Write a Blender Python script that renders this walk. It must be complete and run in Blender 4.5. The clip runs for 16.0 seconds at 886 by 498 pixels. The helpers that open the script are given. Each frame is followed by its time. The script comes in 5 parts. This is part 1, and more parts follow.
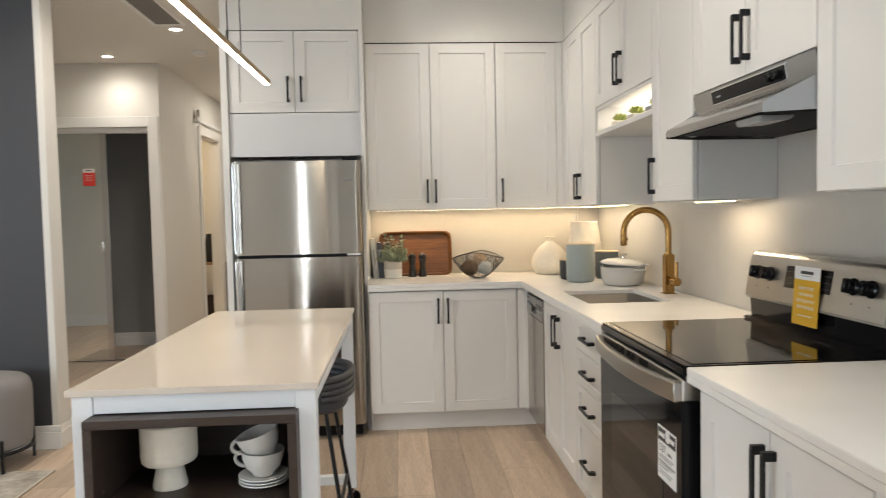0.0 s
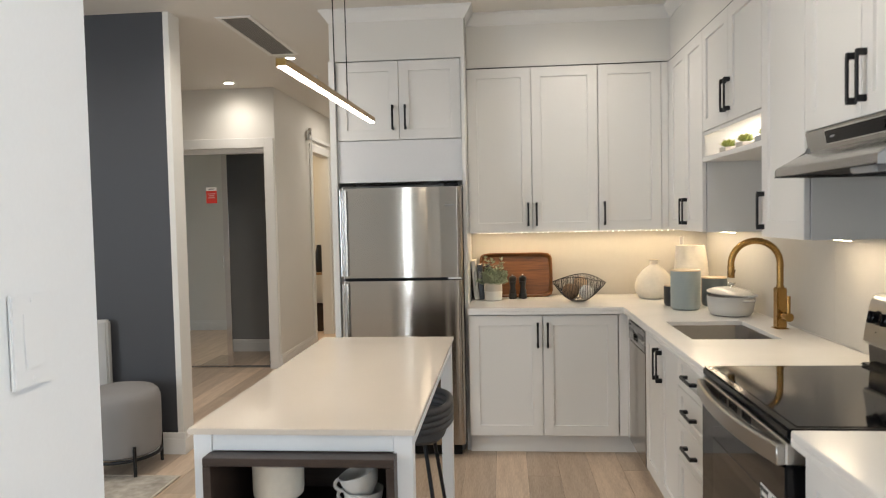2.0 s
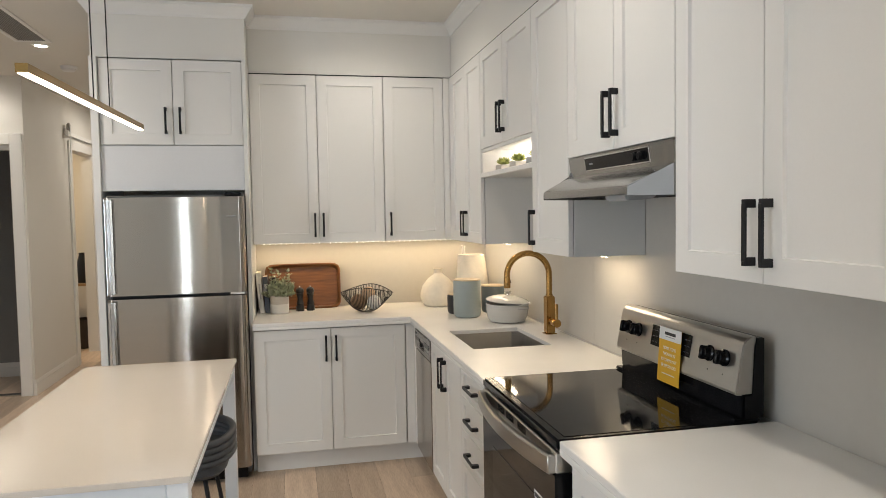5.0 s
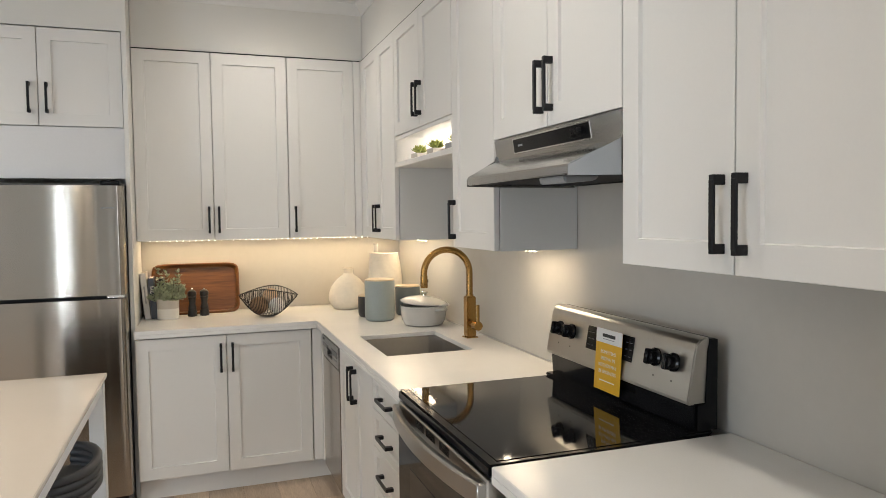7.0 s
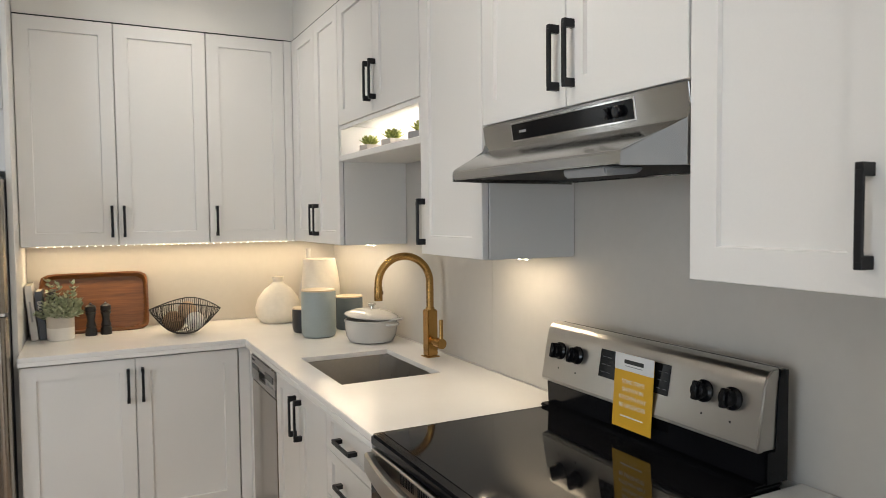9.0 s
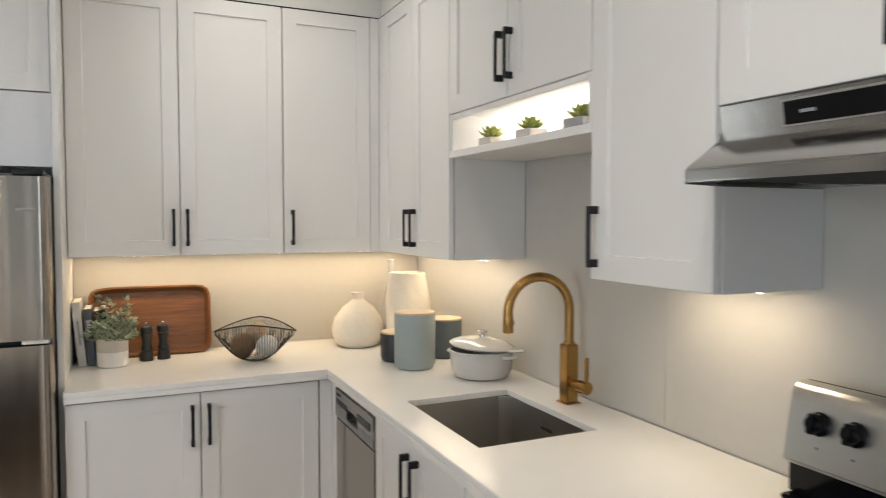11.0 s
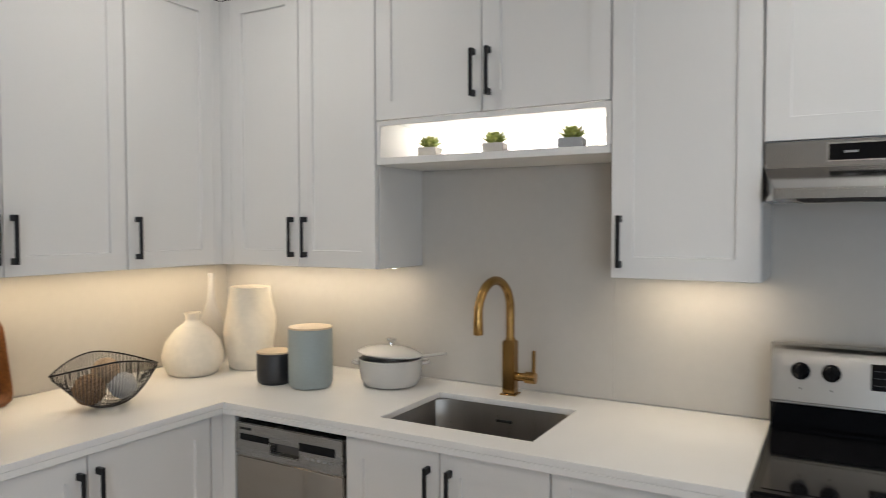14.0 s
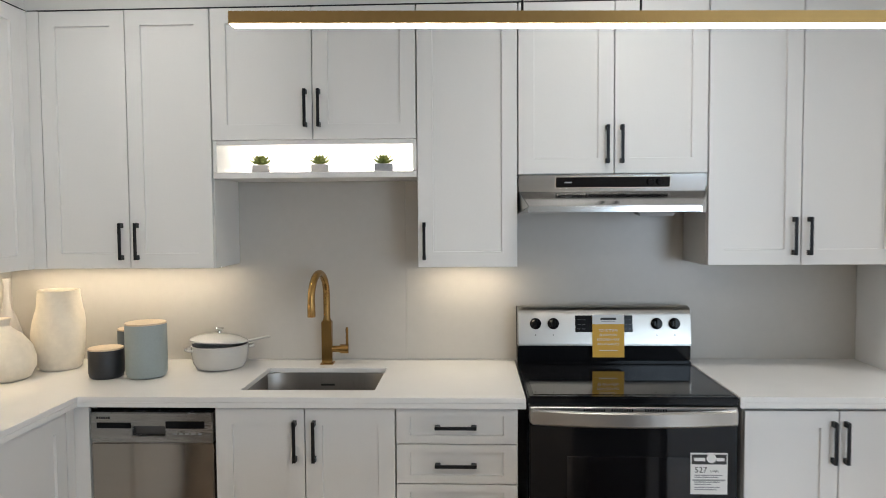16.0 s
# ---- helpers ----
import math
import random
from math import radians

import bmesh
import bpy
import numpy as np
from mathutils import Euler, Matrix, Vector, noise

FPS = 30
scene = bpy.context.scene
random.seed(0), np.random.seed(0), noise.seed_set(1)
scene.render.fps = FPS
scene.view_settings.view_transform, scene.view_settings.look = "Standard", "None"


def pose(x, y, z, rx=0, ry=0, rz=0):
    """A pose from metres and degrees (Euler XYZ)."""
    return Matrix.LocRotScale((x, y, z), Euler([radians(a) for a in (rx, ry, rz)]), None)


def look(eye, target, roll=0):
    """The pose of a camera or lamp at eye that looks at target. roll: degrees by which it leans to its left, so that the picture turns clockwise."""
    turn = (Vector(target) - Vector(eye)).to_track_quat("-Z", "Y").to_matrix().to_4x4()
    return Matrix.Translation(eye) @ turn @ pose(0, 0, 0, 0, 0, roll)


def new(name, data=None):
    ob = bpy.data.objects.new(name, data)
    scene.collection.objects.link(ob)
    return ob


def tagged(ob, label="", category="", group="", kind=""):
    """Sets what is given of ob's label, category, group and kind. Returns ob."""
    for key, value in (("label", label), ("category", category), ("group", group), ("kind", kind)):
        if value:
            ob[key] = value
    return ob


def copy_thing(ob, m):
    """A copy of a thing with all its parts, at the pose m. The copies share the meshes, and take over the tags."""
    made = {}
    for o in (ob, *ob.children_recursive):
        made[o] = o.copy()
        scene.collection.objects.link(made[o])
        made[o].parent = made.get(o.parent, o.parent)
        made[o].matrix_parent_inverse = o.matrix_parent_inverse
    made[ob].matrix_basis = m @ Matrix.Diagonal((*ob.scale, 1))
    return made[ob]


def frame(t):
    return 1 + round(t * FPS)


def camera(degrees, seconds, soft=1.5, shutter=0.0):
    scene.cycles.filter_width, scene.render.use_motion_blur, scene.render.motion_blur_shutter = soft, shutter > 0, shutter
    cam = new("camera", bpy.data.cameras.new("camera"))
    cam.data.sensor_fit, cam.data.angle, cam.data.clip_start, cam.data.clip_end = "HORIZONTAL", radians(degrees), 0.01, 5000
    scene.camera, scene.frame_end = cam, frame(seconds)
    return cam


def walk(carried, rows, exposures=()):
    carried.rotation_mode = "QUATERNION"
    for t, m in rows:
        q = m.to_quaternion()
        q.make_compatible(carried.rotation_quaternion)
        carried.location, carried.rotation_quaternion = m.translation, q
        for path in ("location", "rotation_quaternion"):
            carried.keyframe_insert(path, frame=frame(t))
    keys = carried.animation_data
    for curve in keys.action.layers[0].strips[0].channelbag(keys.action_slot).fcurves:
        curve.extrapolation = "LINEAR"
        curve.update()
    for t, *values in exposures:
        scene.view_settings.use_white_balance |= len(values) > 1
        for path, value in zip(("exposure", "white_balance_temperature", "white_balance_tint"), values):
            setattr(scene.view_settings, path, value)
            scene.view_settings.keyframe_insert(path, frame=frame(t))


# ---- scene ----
cam = camera(64.9, 16.0, soft=0.75, shutter=0.4)
PATH = [
    (0, (0.368, 1.483, 1.335), (0.491, 3.477, 1.235), -1.2),
    (0.5, (0.376, 1.492, 1.278), (0.322, 3.489, 1.178), -1.2),
    (1, (0.365, 1.479, 1.212), (0.21, 3.471, 1.123), -1.0),
    (1.5, (0.389, 1.475, 1.307), (0.185, 3.462, 1.21), -1.2),
    (2, (0.396, 1.44, 1.476), (0.221, 3.43, 1.386), -1.2),
    (2.5, (0.411, 1.421, 1.579), (0.413, 3.419, 1.486), -1.1),
    (3, (0.4, 1.442, 1.577), (0.623, 3.427, 1.482), -0.9),
    (3.5, (0.398, 1.442, 1.569), (0.721, 3.414, 1.477), -0.9),
    (6, (0.462, 1.615, 1.527), (0.971, 3.546, 1.416), -0.9),
    (6.5, (0.494, 1.733, 1.51), (1.085, 3.641, 1.406), -0.8),
    (7, (0.491, 1.803, 1.496), (1.154, 3.688, 1.399), -0.7),
    (7.5, (0.497, 1.919, 1.494), (1.18, 3.796, 1.395), -0.6),
    (8, (0.449, 2.053, 1.493), (1.2, 3.904, 1.393), -0.5),
    (8.2, (0.438, 2.095, 1.491), (1.224, 3.932, 1.393), -0.6),
    (10.3, (0.48, 2.699, 1.52), (1.472, 4.433, 1.418), -0.1),
    (10.5, (0.454, 2.772, 1.522), (1.42, 4.521, 1.427), 0.0),
    (11, (0.373, 2.957, 1.526), (1.203, 4.774, 1.436), -0.0),
    (11.5, (0.273, 3.15, 1.53), (1.053, 4.99, 1.45), 0.1),
    (12, (0.171, 3.344, 1.541), (0.943, 5.187, 1.458), -0.0),
    (12.5, (-0.049, 3.476, 1.557), (0.854, 5.259, 1.492), 0.0),
    (13, (-0.247, 3.604, 1.535), (0.931, 5.218, 1.47), 0.0),
    (13.5, (-0.417, 3.725, 1.547), (1.063, 5.068, 1.467), -0.1),
    (14, (-0.599, 3.829, 1.527), (1.14, 4.816, 1.459), -0.1),
    (14.5, (-0.809, 3.915, 1.521), (1.067, 4.602, 1.442), -0.3),
    (15, (-1.002, 4.043, 1.549), (0.952, 4.458, 1.452), -0.2),
    (15.5, (-1.19, 4.125, 1.573), (0.797, 4.334, 1.483), -0.2),
    (16, (-1.408, 4.198, 1.587), (0.588, 4.28, 1.488), -0.4),
]
# seconds, stops, kelvin, tint
LIGHTNESS = [(0.0, 0.10, 6710, 10), (1.5, 0.05, 6610, 10), (2.5, -0.07, 6660, 10), (8.0, -0.05, 6560, 10), (11.0, -0.03, 6360, 10), (12.5, -0.13, 6360, 12), (13.5, -0.30, 6210, 11), (14.5, -0.16, 6090, 10), (16.0, -0.10, 6060, 9)]
walk(cam, [(t, look(eye, target, roll)) for t, eye, target, roll in PATH], LIGHTNESS)

# ---- world and large lights ----
world = bpy.data.worlds.new("sky")
scene.world = world
world.use_nodes = True
wn = world.node_tree.nodes
sky = wn.new("ShaderNodeTexSky")
sky.sky_type = "NISHITA"
sky.sun_disc = False
sky.sun_elevation, sky.sun_rotation = radians(35), radians(200)
wn["Background"].inputs[1].default_value = 0.12
world.node_tree.links.new(sky.outputs[0], wn["Background"].inputs[0])


def lamp(name, kind, m, energy, colour, **more):
    data = bpy.data.lights.new(name, kind)
    data.energy, data.color = energy, colour
    for key in more:
        if key == "size":
            data.shape, data.size, data.size_y = "RECTANGLE", more[key][0], more[key][1]
        if key == "spot":
            data.spot_size, data.spot_blend, data.shadow_soft_size = radians(more[key]), 1.0, 0.07
    ob = new(name, data)
    ob.matrix_world = m
    return ob


WARM, SOFT_WARM, NEUTRAL, DAY = (1.0, 0.77, 0.48), (1.0, 0.82, 0.58), (1.0, 0.935, 0.84), (0.74, 0.87, 1.0)
# daylight in the window openings of the living side and of the entry
lamp("window_light", "AREA", pose(-4.86, 1.20, 1.5, 0, -90, 0), 106, DAY, size=(1.7, 2.0))
lamp("window_light", "AREA", pose(2.98, 0.60, 1.5, 0, 90, 0), 42, DAY, size=(1.7, 2.2))
lamp("window_light", "AREA", pose(2.09, -1.94, 1.5, 90, 0, 0), 22, DAY, size=(0.72, 1.7))
# added slim source, out of view, that draws the bright streak on the fridge
lamp("window_light", "AREA", pose(-1.13, -1.94, 1.2, 90, 0, 0), 16, DAY, size=(0.045, 2.2))
# strips under the wall cabinets and in the niche
lamp("strip_light", "AREA", pose(0.93, 6.24, 1.357), 3.7, WARM, size=(1.46, 0.02))
lamp("strip_light", "AREA", pose(1.66, 5.76, 1.357), 2.4, SOFT_WARM, size=(0.02, 0.92))
lamp("strip_light", "AREA", pose(1.66, 4.21, 1.357), 1.15, SOFT_WARM, size=(0.02, 0.34))
lamp("niche_light", "AREA", pose(1.738, 4.84, 1.778, 0, 195, 0), 3.0, NEUTRAL, size=(0.012, 0.76))
# those with y under 4 are unseen, added at even spacing to light the room
SPOTS = [(0.88, 5.50), (0.88, 3.60), (0.88, 1.70), (-1.22, 5.31), (-1.22, 3.40), (-1.31, 7.02), (-2.18, 7.91), (-3.10, 5.10)]
CEIL = 2.795
for sx, sy in SPOTS:
    lamp("downlight_beam", "SPOT", pose(sx, sy, CEIL - 0.03), 18 if sy > 7.5 else 62 if sy > 6 else 22 if sx > 0 and sy > 5 else 27 if sx > 0 and sy > 3 else 44, NEUTRAL, spot=160)
lamp("room_light", "AREA", pose(-2.9, 9.8, CEIL - 0.05), 25, WARM, size=(0.5, 0.5))
lamp("hall_light", "AREA", pose(-1.2, 9.8, CEIL - 0.02), 8, NEUTRAL, size=(0.3, 0.3))


# ---- materials ----
def material(name, colour, rough=0.5, metal=0.0, vary=0.06, scale=6.0, fine=90.0, bump=0.0, stretch=(1, 1, 1), rvary=0.08, emit=0.0,
             ecol=None, clear=0.0, second=None, coat=0.0, per_object=0.0, aniso=0.0, turn=0.0, spec=0.5):
    """Colour and gloss varied by a broad and a fine noise; bump from the fine one. second: a colour into which the fine grain runs."""
    m = bpy.data.materials.new(name)
    m.use_nodes = True
    n, k = m.node_tree.nodes, m.node_tree.links
    b = n["Principled BSDF"]
    b.inputs["Metallic"].default_value = metal
    b.inputs["Transmission Weight"].default_value = clear
    b.inputs["Coat Weight"].default_value = coat
    b.inputs["Anisotropic"].default_value = aniso
    b.inputs["Anisotropic Rotation"].default_value = turn
    b.inputs["Specular IOR Level"].default_value = spec
    tc, mp = n.new("ShaderNodeTexCoord"), n.new("ShaderNodeMapping")
    mp.inputs["Scale"].default_value = stretch
    k.new(tc.outputs["Object"], mp.inputs[0])
    big, small = n.new("ShaderNodeTexNoise"), n.new("ShaderNodeTexNoise")
    big.inputs["Scale"].default_value, small.inputs["Scale"].default_value = scale, fine
    big.inputs["Detail"].default_value, small.inputs["Detail"].default_value = 3, 4
    k.new(mp.outputs[0], big.inputs["Vector"])
    k.new(mp.outputs[0], small.inputs["Vector"])
    mix = n.new("ShaderNodeMix")
    mix.data_type = "RGBA"
    c1 = tuple(max(0.0, c * (1 - vary)) for c in colour)
    c2 = second if second else tuple(min(1.0, c * (1 + vary)) for c in colour)
    mix.inputs[6].default_value, mix.inputs[7].default_value = (*c1, 1), (*c2, 1)
    add = n.new("ShaderNodeMath")
    add.operation = "MULTIPLY_ADD"
    add.inputs[1].default_value = 0.5
    half = n.new("ShaderNodeMath")
    half.operation = "MULTIPLY"
    half.inputs[1].default_value = 0.5
    k.new(small.outputs[0], half.inputs[0])
    k.new(big.outputs[0], add.inputs[0])
    k.new(half.outputs[0], add.inputs[2])
    ramp = n.new("ShaderNodeMapRange")
    ramp.inputs[1].default_value, ramp.inputs[2].default_value = 0.3, 0.7
    k.new(add.outputs[0], ramp.inputs[0])
    k.new(ramp.outputs[0], mix.inputs[0])
    last = mix.outputs[2]
    if per_object:
        info, hsv, mr = n.new("ShaderNodeObjectInfo"), n.new("ShaderNodeHueSaturation"), n.new("ShaderNodeMapRange")
        mr.inputs[3].default_value, mr.inputs[4].default_value = 1 - per_object, 1 + per_object
        k.new(info.outputs["Random"], mr.inputs[0])
        k.new(mr.outputs[0], hsv.inputs["Value"])
        k.new(last, hsv.inputs["Color"])
        last = hsv.outputs[0]
    k.new(last, b.inputs["Base Color"])
    rr = n.new("ShaderNodeMapRange")
    rr.inputs[3].default_value, rr.inputs[4].default_value = max(0.02, rough - rvary * rough), min(1, rough + rvary * rough)
    k.new(ramp.outputs[0], rr.inputs[0])
    k.new(rr.outputs[0], b.inputs["Roughness"])
    if bump:
        bp = n.new("ShaderNodeBump")
        bp.inputs["Strength"].default_value, bp.inputs["Distance"].default_value = 1.0, bump
        k.new(small.outputs[0], bp.inputs["Height"])
        k.new(bp.outputs[0], b.inputs["Normal"])
    if emit:
        b.inputs["Emission Color"].default_value = (*(ecol or colour), 1)
        b.inputs["Emission Strength"].default_value = emit
    return m


WHITE_CAB = material("painted_cabinet", (0.76, 0.745, 0.72), 0.42, vary=0.012, scale=2, fine=160, bump=0.00004)
CAB_INSIDE = material("cabinet_carcass", (0.70, 0.69, 0.67), 0.5, vary=0.015, scale=2, fine=120)
PANEL_GREY = material("filler_panel", (0.70, 0.70, 0.71), 0.5, vary=0.02, scale=3, fine=120)
WALL = material("wall_paint", (0.76, 0.74, 0.70), 0.6, vary=0.02, scale=1.5, fine=220, bump=0.00015)
COOL_WALL = material("white_wall_paint", (0.80, 0.80, 0.80), 0.6, vary=0.02, scale=1.5, fine=220, bump=0.00015)
CEILING = material("ceiling_paint", (0.74, 0.71, 0.66), 0.75, vary=0.02, scale=1.2, fine=260, bump=0.0002)
TRIM = material("trim_paint", (0.80, 0.79, 0.77), 0.35, vary=0.015, scale=3, fine=120)
DARK_WALL = material("charcoal_wall_paint", (0.052, 0.054, 0.062), 0.55, vary=0.05, scale=1.4, fine=220, bump=0.00012)
SPLASH = material("backsplash_panel", (0.505, 0.478, 0.437), 0.32, vary=0.03, scale=1.6, fine=30)
QUARTZ = material("white_quartz", (0.78, 0.765, 0.74), 0.22, vary=0.03, scale=5, fine=240)
ISLAND_TOP = material("cream_quartz", (0.655, 0.585, 0.505), 0.055, vary=0.02, scale=4, fine=240)
STEEL = material("brushed_steel", (0.385, 0.350, 0.308), 0.155, 1.0, vary=0.03, scale=3, fine=60, stretch=(0.4, 0.4, 14), rvary=0.1, aniso=0.95, turn=0.25)
STEEL_H = material("brushed_steel_flat", (0.45, 0.432, 0.402), 0.30, 1.0, vary=0.01, scale=3, fine=60, stretch=(0.4, 14, 14), rvary=0.02)
HOOD_STEEL = material("polished_brushed_steel", (0.43, 0.422, 0.41), 0.19, 1.0, vary=0.01, scale=3, fine=60, stretch=(0.4, 14, 14), rvary=0.02)
# steel darkened for the shade on the dishwasher's control panel
SHADED_STEEL = material("shaded_brushed_steel", (0.36, 0.35, 0.335), 0.27, 1.0, vary=0.02, scale=3, fine=60, stretch=(0.4, 0.4, 14), rvary=0.06)
CHROME = material("chrome", (0.72, 0.72, 0.72), 0.12, 1.0, vary=0.02)
SINK_STEEL = material("sink_steel", (0.265, 0.248, 0.23), 0.32, 1.0, vary=0.06, scale=5, fine=90, stretch=(1, 12, 1), rvary=0.2)
BLACK_METAL = material("black_handle_metal", (0.018, 0.018, 0.020), 0.42, 0.6, vary=0.1, fine=200)
BLACK = material("black_plastic", (0.005, 0.005, 0.006), 0.13, vary=0.0, rvary=0.0, spec=0.20)
DARK_GAP = material("black_gasket_and_shade", (0.010, 0.010, 0.010), 0.7, vary=0.1)
GLASS_TOP = material("black_ceramic_glass", (0.006, 0.006, 0.007), 0.05, vary=0.0, rvary=0.0, spec=0.4)
OVEN_GLASS = material("oven_glass", (0.007, 0.007, 0.008), 0.05, vary=0.0, rvary=0.0, spec=0.22)
BRASS = material("brushed_brass", (0.40, 0.235, 0.078), 0.24, 1.0, vary=0.06, scale=6, fine=140, rvary=0.15)
LAMP_BODY = material("bronze_lamp_body", (0.32, 0.205, 0.075), 0.35, 0.9, vary=0.06)
GLOW = material("lamp_diffuser", (1, 0.96, 0.9), 0.5, emit=38.0, ecol=(1.0, 0.90, 0.74))
SPOT_GLOW = material("downlight_lens", (1, 0.97, 0.9), 0.5, emit=60.0, ecol=(1.0, 0.92, 0.80))
LED = material("led_bead", (1, 0.9, 0.7), 0.5, emit=22.0, ecol=(1.0, 0.84, 0.58))
WALNUT = material("walnut_tray", (0.090, 0.033, 0.010), 0.34, vary=0.1, scale=4, fine=14, stretch=(0.6, 8, 8), second=(0.25, 0.095, 0.026))
DARK_WOOD = material("dark_wood_laminate", (0.024, 0.014, 0.010), 0.42, vary=0.1, scale=3, fine=30, stretch=(0.8, 10, 10), second=(0.056, 0.036, 0.027), bump=0.0001)
OAK = material("oak_lid", (0.60, 0.47, 0.32), 0.5, vary=0.1, scale=6, fine=40, stretch=(1, 9, 1))
PLANK = material("oak_floor_plank", (0.43, 0.31, 0.218), 0.40, vary=0.1, scale=2.6, fine=22, stretch=(9, 0.8, 1), second=(0.66, 0.525, 0.40), bump=0.0002, per_object=0.24)
GROUT = material("floor_gap", (0.12, 0.085, 0.06), 0.8)
CERAMIC = material("matt_cream_ceramic", (0.70, 0.64, 0.54), 0.75, vary=0.07, scale=9, fine=45, bump=0.0005)
# white ceramic, greyed for the shaded corner where the bottle vase stands
SHADED_WHITE_CER = material("shaded_white_ceramic", (0.40, 0.39, 0.38), 0.45, vary=0.04)
MILL = material("matt_black_wood", (0.012, 0.012, 0.012), 0.45, vary=0.05)
WHITE_CER = material("white_ceramic", (0.74, 0.72, 0.68), 0.45, vary=0.04, scale=9, fine=120)
ENAMEL = material("white_enamel", (0.52, 0.505, 0.475), 0.16, vary=0.02)
BLUE_CER = material("grey_blue_ceramic", (0.275, 0.315, 0.31), 0.5, vary=0.05, scale=8, fine=140)
DARK_CER = material("slate_ceramic", (0.085, 0.105, 0.115), 0.5, vary=0.06, scale=8)
BLACK_CER = material("black_ceramic", (0.016, 0.017, 0.020), 0.45, vary=0.1)
CONCRETE = material("pale_concrete", (0.55, 0.51, 0.46), 0.8, vary=0.08, scale=20, fine=200, bump=0.0005)
LEAF = material("eucalyptus_leaf", (0.36, 0.44, 0.25), 0.55, vary=0.3, scale=14, fine=60, second=(0.66, 0.71, 0.50), per_object=0.2)
SUCC = material("succulent_leaf", (0.23, 0.30, 0.05), 0.42, vary=0.3, scale=30, fine=90, second=(0.55, 0.58, 0.16))
SOIL = material("potting_soil", (0.05, 0.035, 0.025), 0.95, vary=0.3, fine=160, bump=0.002)
JUTE = material("jute_rope", (0.24, 0.14, 0.075), 0.9, vary=0.3, scale=20, fine=160, bump=0.002, second=(0.38, 0.25, 0.15))
JUTE_PALE = material("pale_twine", (0.46, 0.31, 0.19), 0.9, vary=0.3, scale=20, fine=160, bump=0.002, second=(0.66, 0.50, 0.34))
GREY_FABRIC = material("grey_velvet", (0.245, 0.235, 0.235), 0.85, vary=0.08, scale=5, fine=400, bump=0.0004)
PALE_FABRIC = material("pale_grey_fabric", (0.46, 0.45, 0.44), 0.9, vary=0.08, scale=5, fine=400, bump=0.0005)
STOOL_LEATHER = material("charcoal_leather", (0.055, 0.057, 0.063), 0.5, vary=0.12, scale=10, fine=180, bump=0.0004)
RUG = material("faded_rug_pile", (0.30, 0.265, 0.22), 0.95, vary=0.25, scale=3.5, fine=22, second=(0.54, 0.50, 0.44), bump=0.002)
RUG_EDGE = material("rug_binding", (0.50, 0.45, 0.38), 0.9, vary=0.1)
MIRROR = material("mirror_silver", (0.83, 0.86, 0.84), 0.015, 1.0, vary=0.0)
CLOSET_SHADE = material("shaded_closet_paint", (0.30, 0.295, 0.285), 0.7, vary=0.03)
PAPER = material("white_label_paper", (0.78, 0.77, 0.75), 0.5, vary=0.02)
INK = material("black_ink", (0.03, 0.03, 0.03), 0.6)
DIM_INK = material("dim_display_ink", (0.09, 0.09, 0.09), 0.5)
GREY_INK = material("grey_ink", (0.30, 0.30, 0.30), 0.6)
YELLOW = material("yellow_card", (0.72, 0.40, 0.025), 0.5, vary=0.02)
RED = material("red_label", (0.62, 0.035, 0.025), 0.5, vary=0.03)
PLASTIC_W = material("white_switch_plastic", (0.80, 0.80, 0.80), 0.3, vary=0.01)
VENT_GREY = material("vent_mesh", (0.17, 0.165, 0.155), 0.7, vary=0.1, fine=300, bump=0.001)
FILTER = material("hood_filter_mesh", (0.008, 0.008, 0.008), 0.6, 0.0, vary=0.3, fine=300, bump=0.001, spec=0.15)
BOOKS = [material("book_cover", c, 0.55, vary=0.05) for c in ((0.62, 0.60, 0.57), (0.20, 0.21, 0.23), (0.055, 0.060, 0.070), (0.16, 0.085, 0.06), (0.085, 0.095, 0.115))]
PAGES = material("book_pages", (0.68, 0.64, 0.56), 0.9, vary=0.06, scale=4, fine=200, stretch=(60, 1, 1))
GOLD_FRAME = material("brass_wire", (0.40, 0.29, 0.11), 0.3, 1.0)
WOOD_TABLE = material("console_wood", (0.34, 0.21, 0.11), 0.45, vary=0.12, scale=3, fine=24, stretch=(1, 9, 9))


def clear_glass(name, tint):
    m = bpy.data.materials.new(name)
    m.use_nodes = True
    b = m.node_tree.nodes["Principled BSDF"]
    b.inputs["Base Color"].default_value = (*tint, 1)
    b.inputs["Roughness"].default_value = 0.02
    b.inputs["Transmission Weight"].default_value = 1.0
    b.inputs["IOR"].default_value = 1.45
    return m


GLASS = clear_glass("clear_glass", (0.93, 0.96, 0.95))


# ---- mesh helpers ----
def mesh_object(name, bm, mat, smooth=False):
    bmesh.ops.recalc_face_normals(bm, faces=bm.faces[:])
    data = bpy.data.meshes.new(name)
    bm.to_mesh(data)
    bm.free()
    for m in (mat if isinstance(mat, (list, tuple)) else [mat]):
        data.materials.append(m)
    if smooth:
        for p in data.polygons:
            p.use_smooth = True
        data.set_sharp_from_angle(angle=radians(38))
    return new(name, data)


def thing(name, label, category, m, group=""):
    ob = new(name)
    ob.empty_display_size = 0.05
    ob.matrix_world = m
    return tagged(ob, label, category, group)


def part(name, bm, mat, parent, label="", smooth=False, at=None):
    """A mesh under a thing or a part, in that parent's own coordinates; at: its place there."""
    ob = mesh_object(name, bm, mat, smooth)
    ob.parent = parent
    if at is not None:
        ob.matrix_basis = at
    return tagged(ob, label)


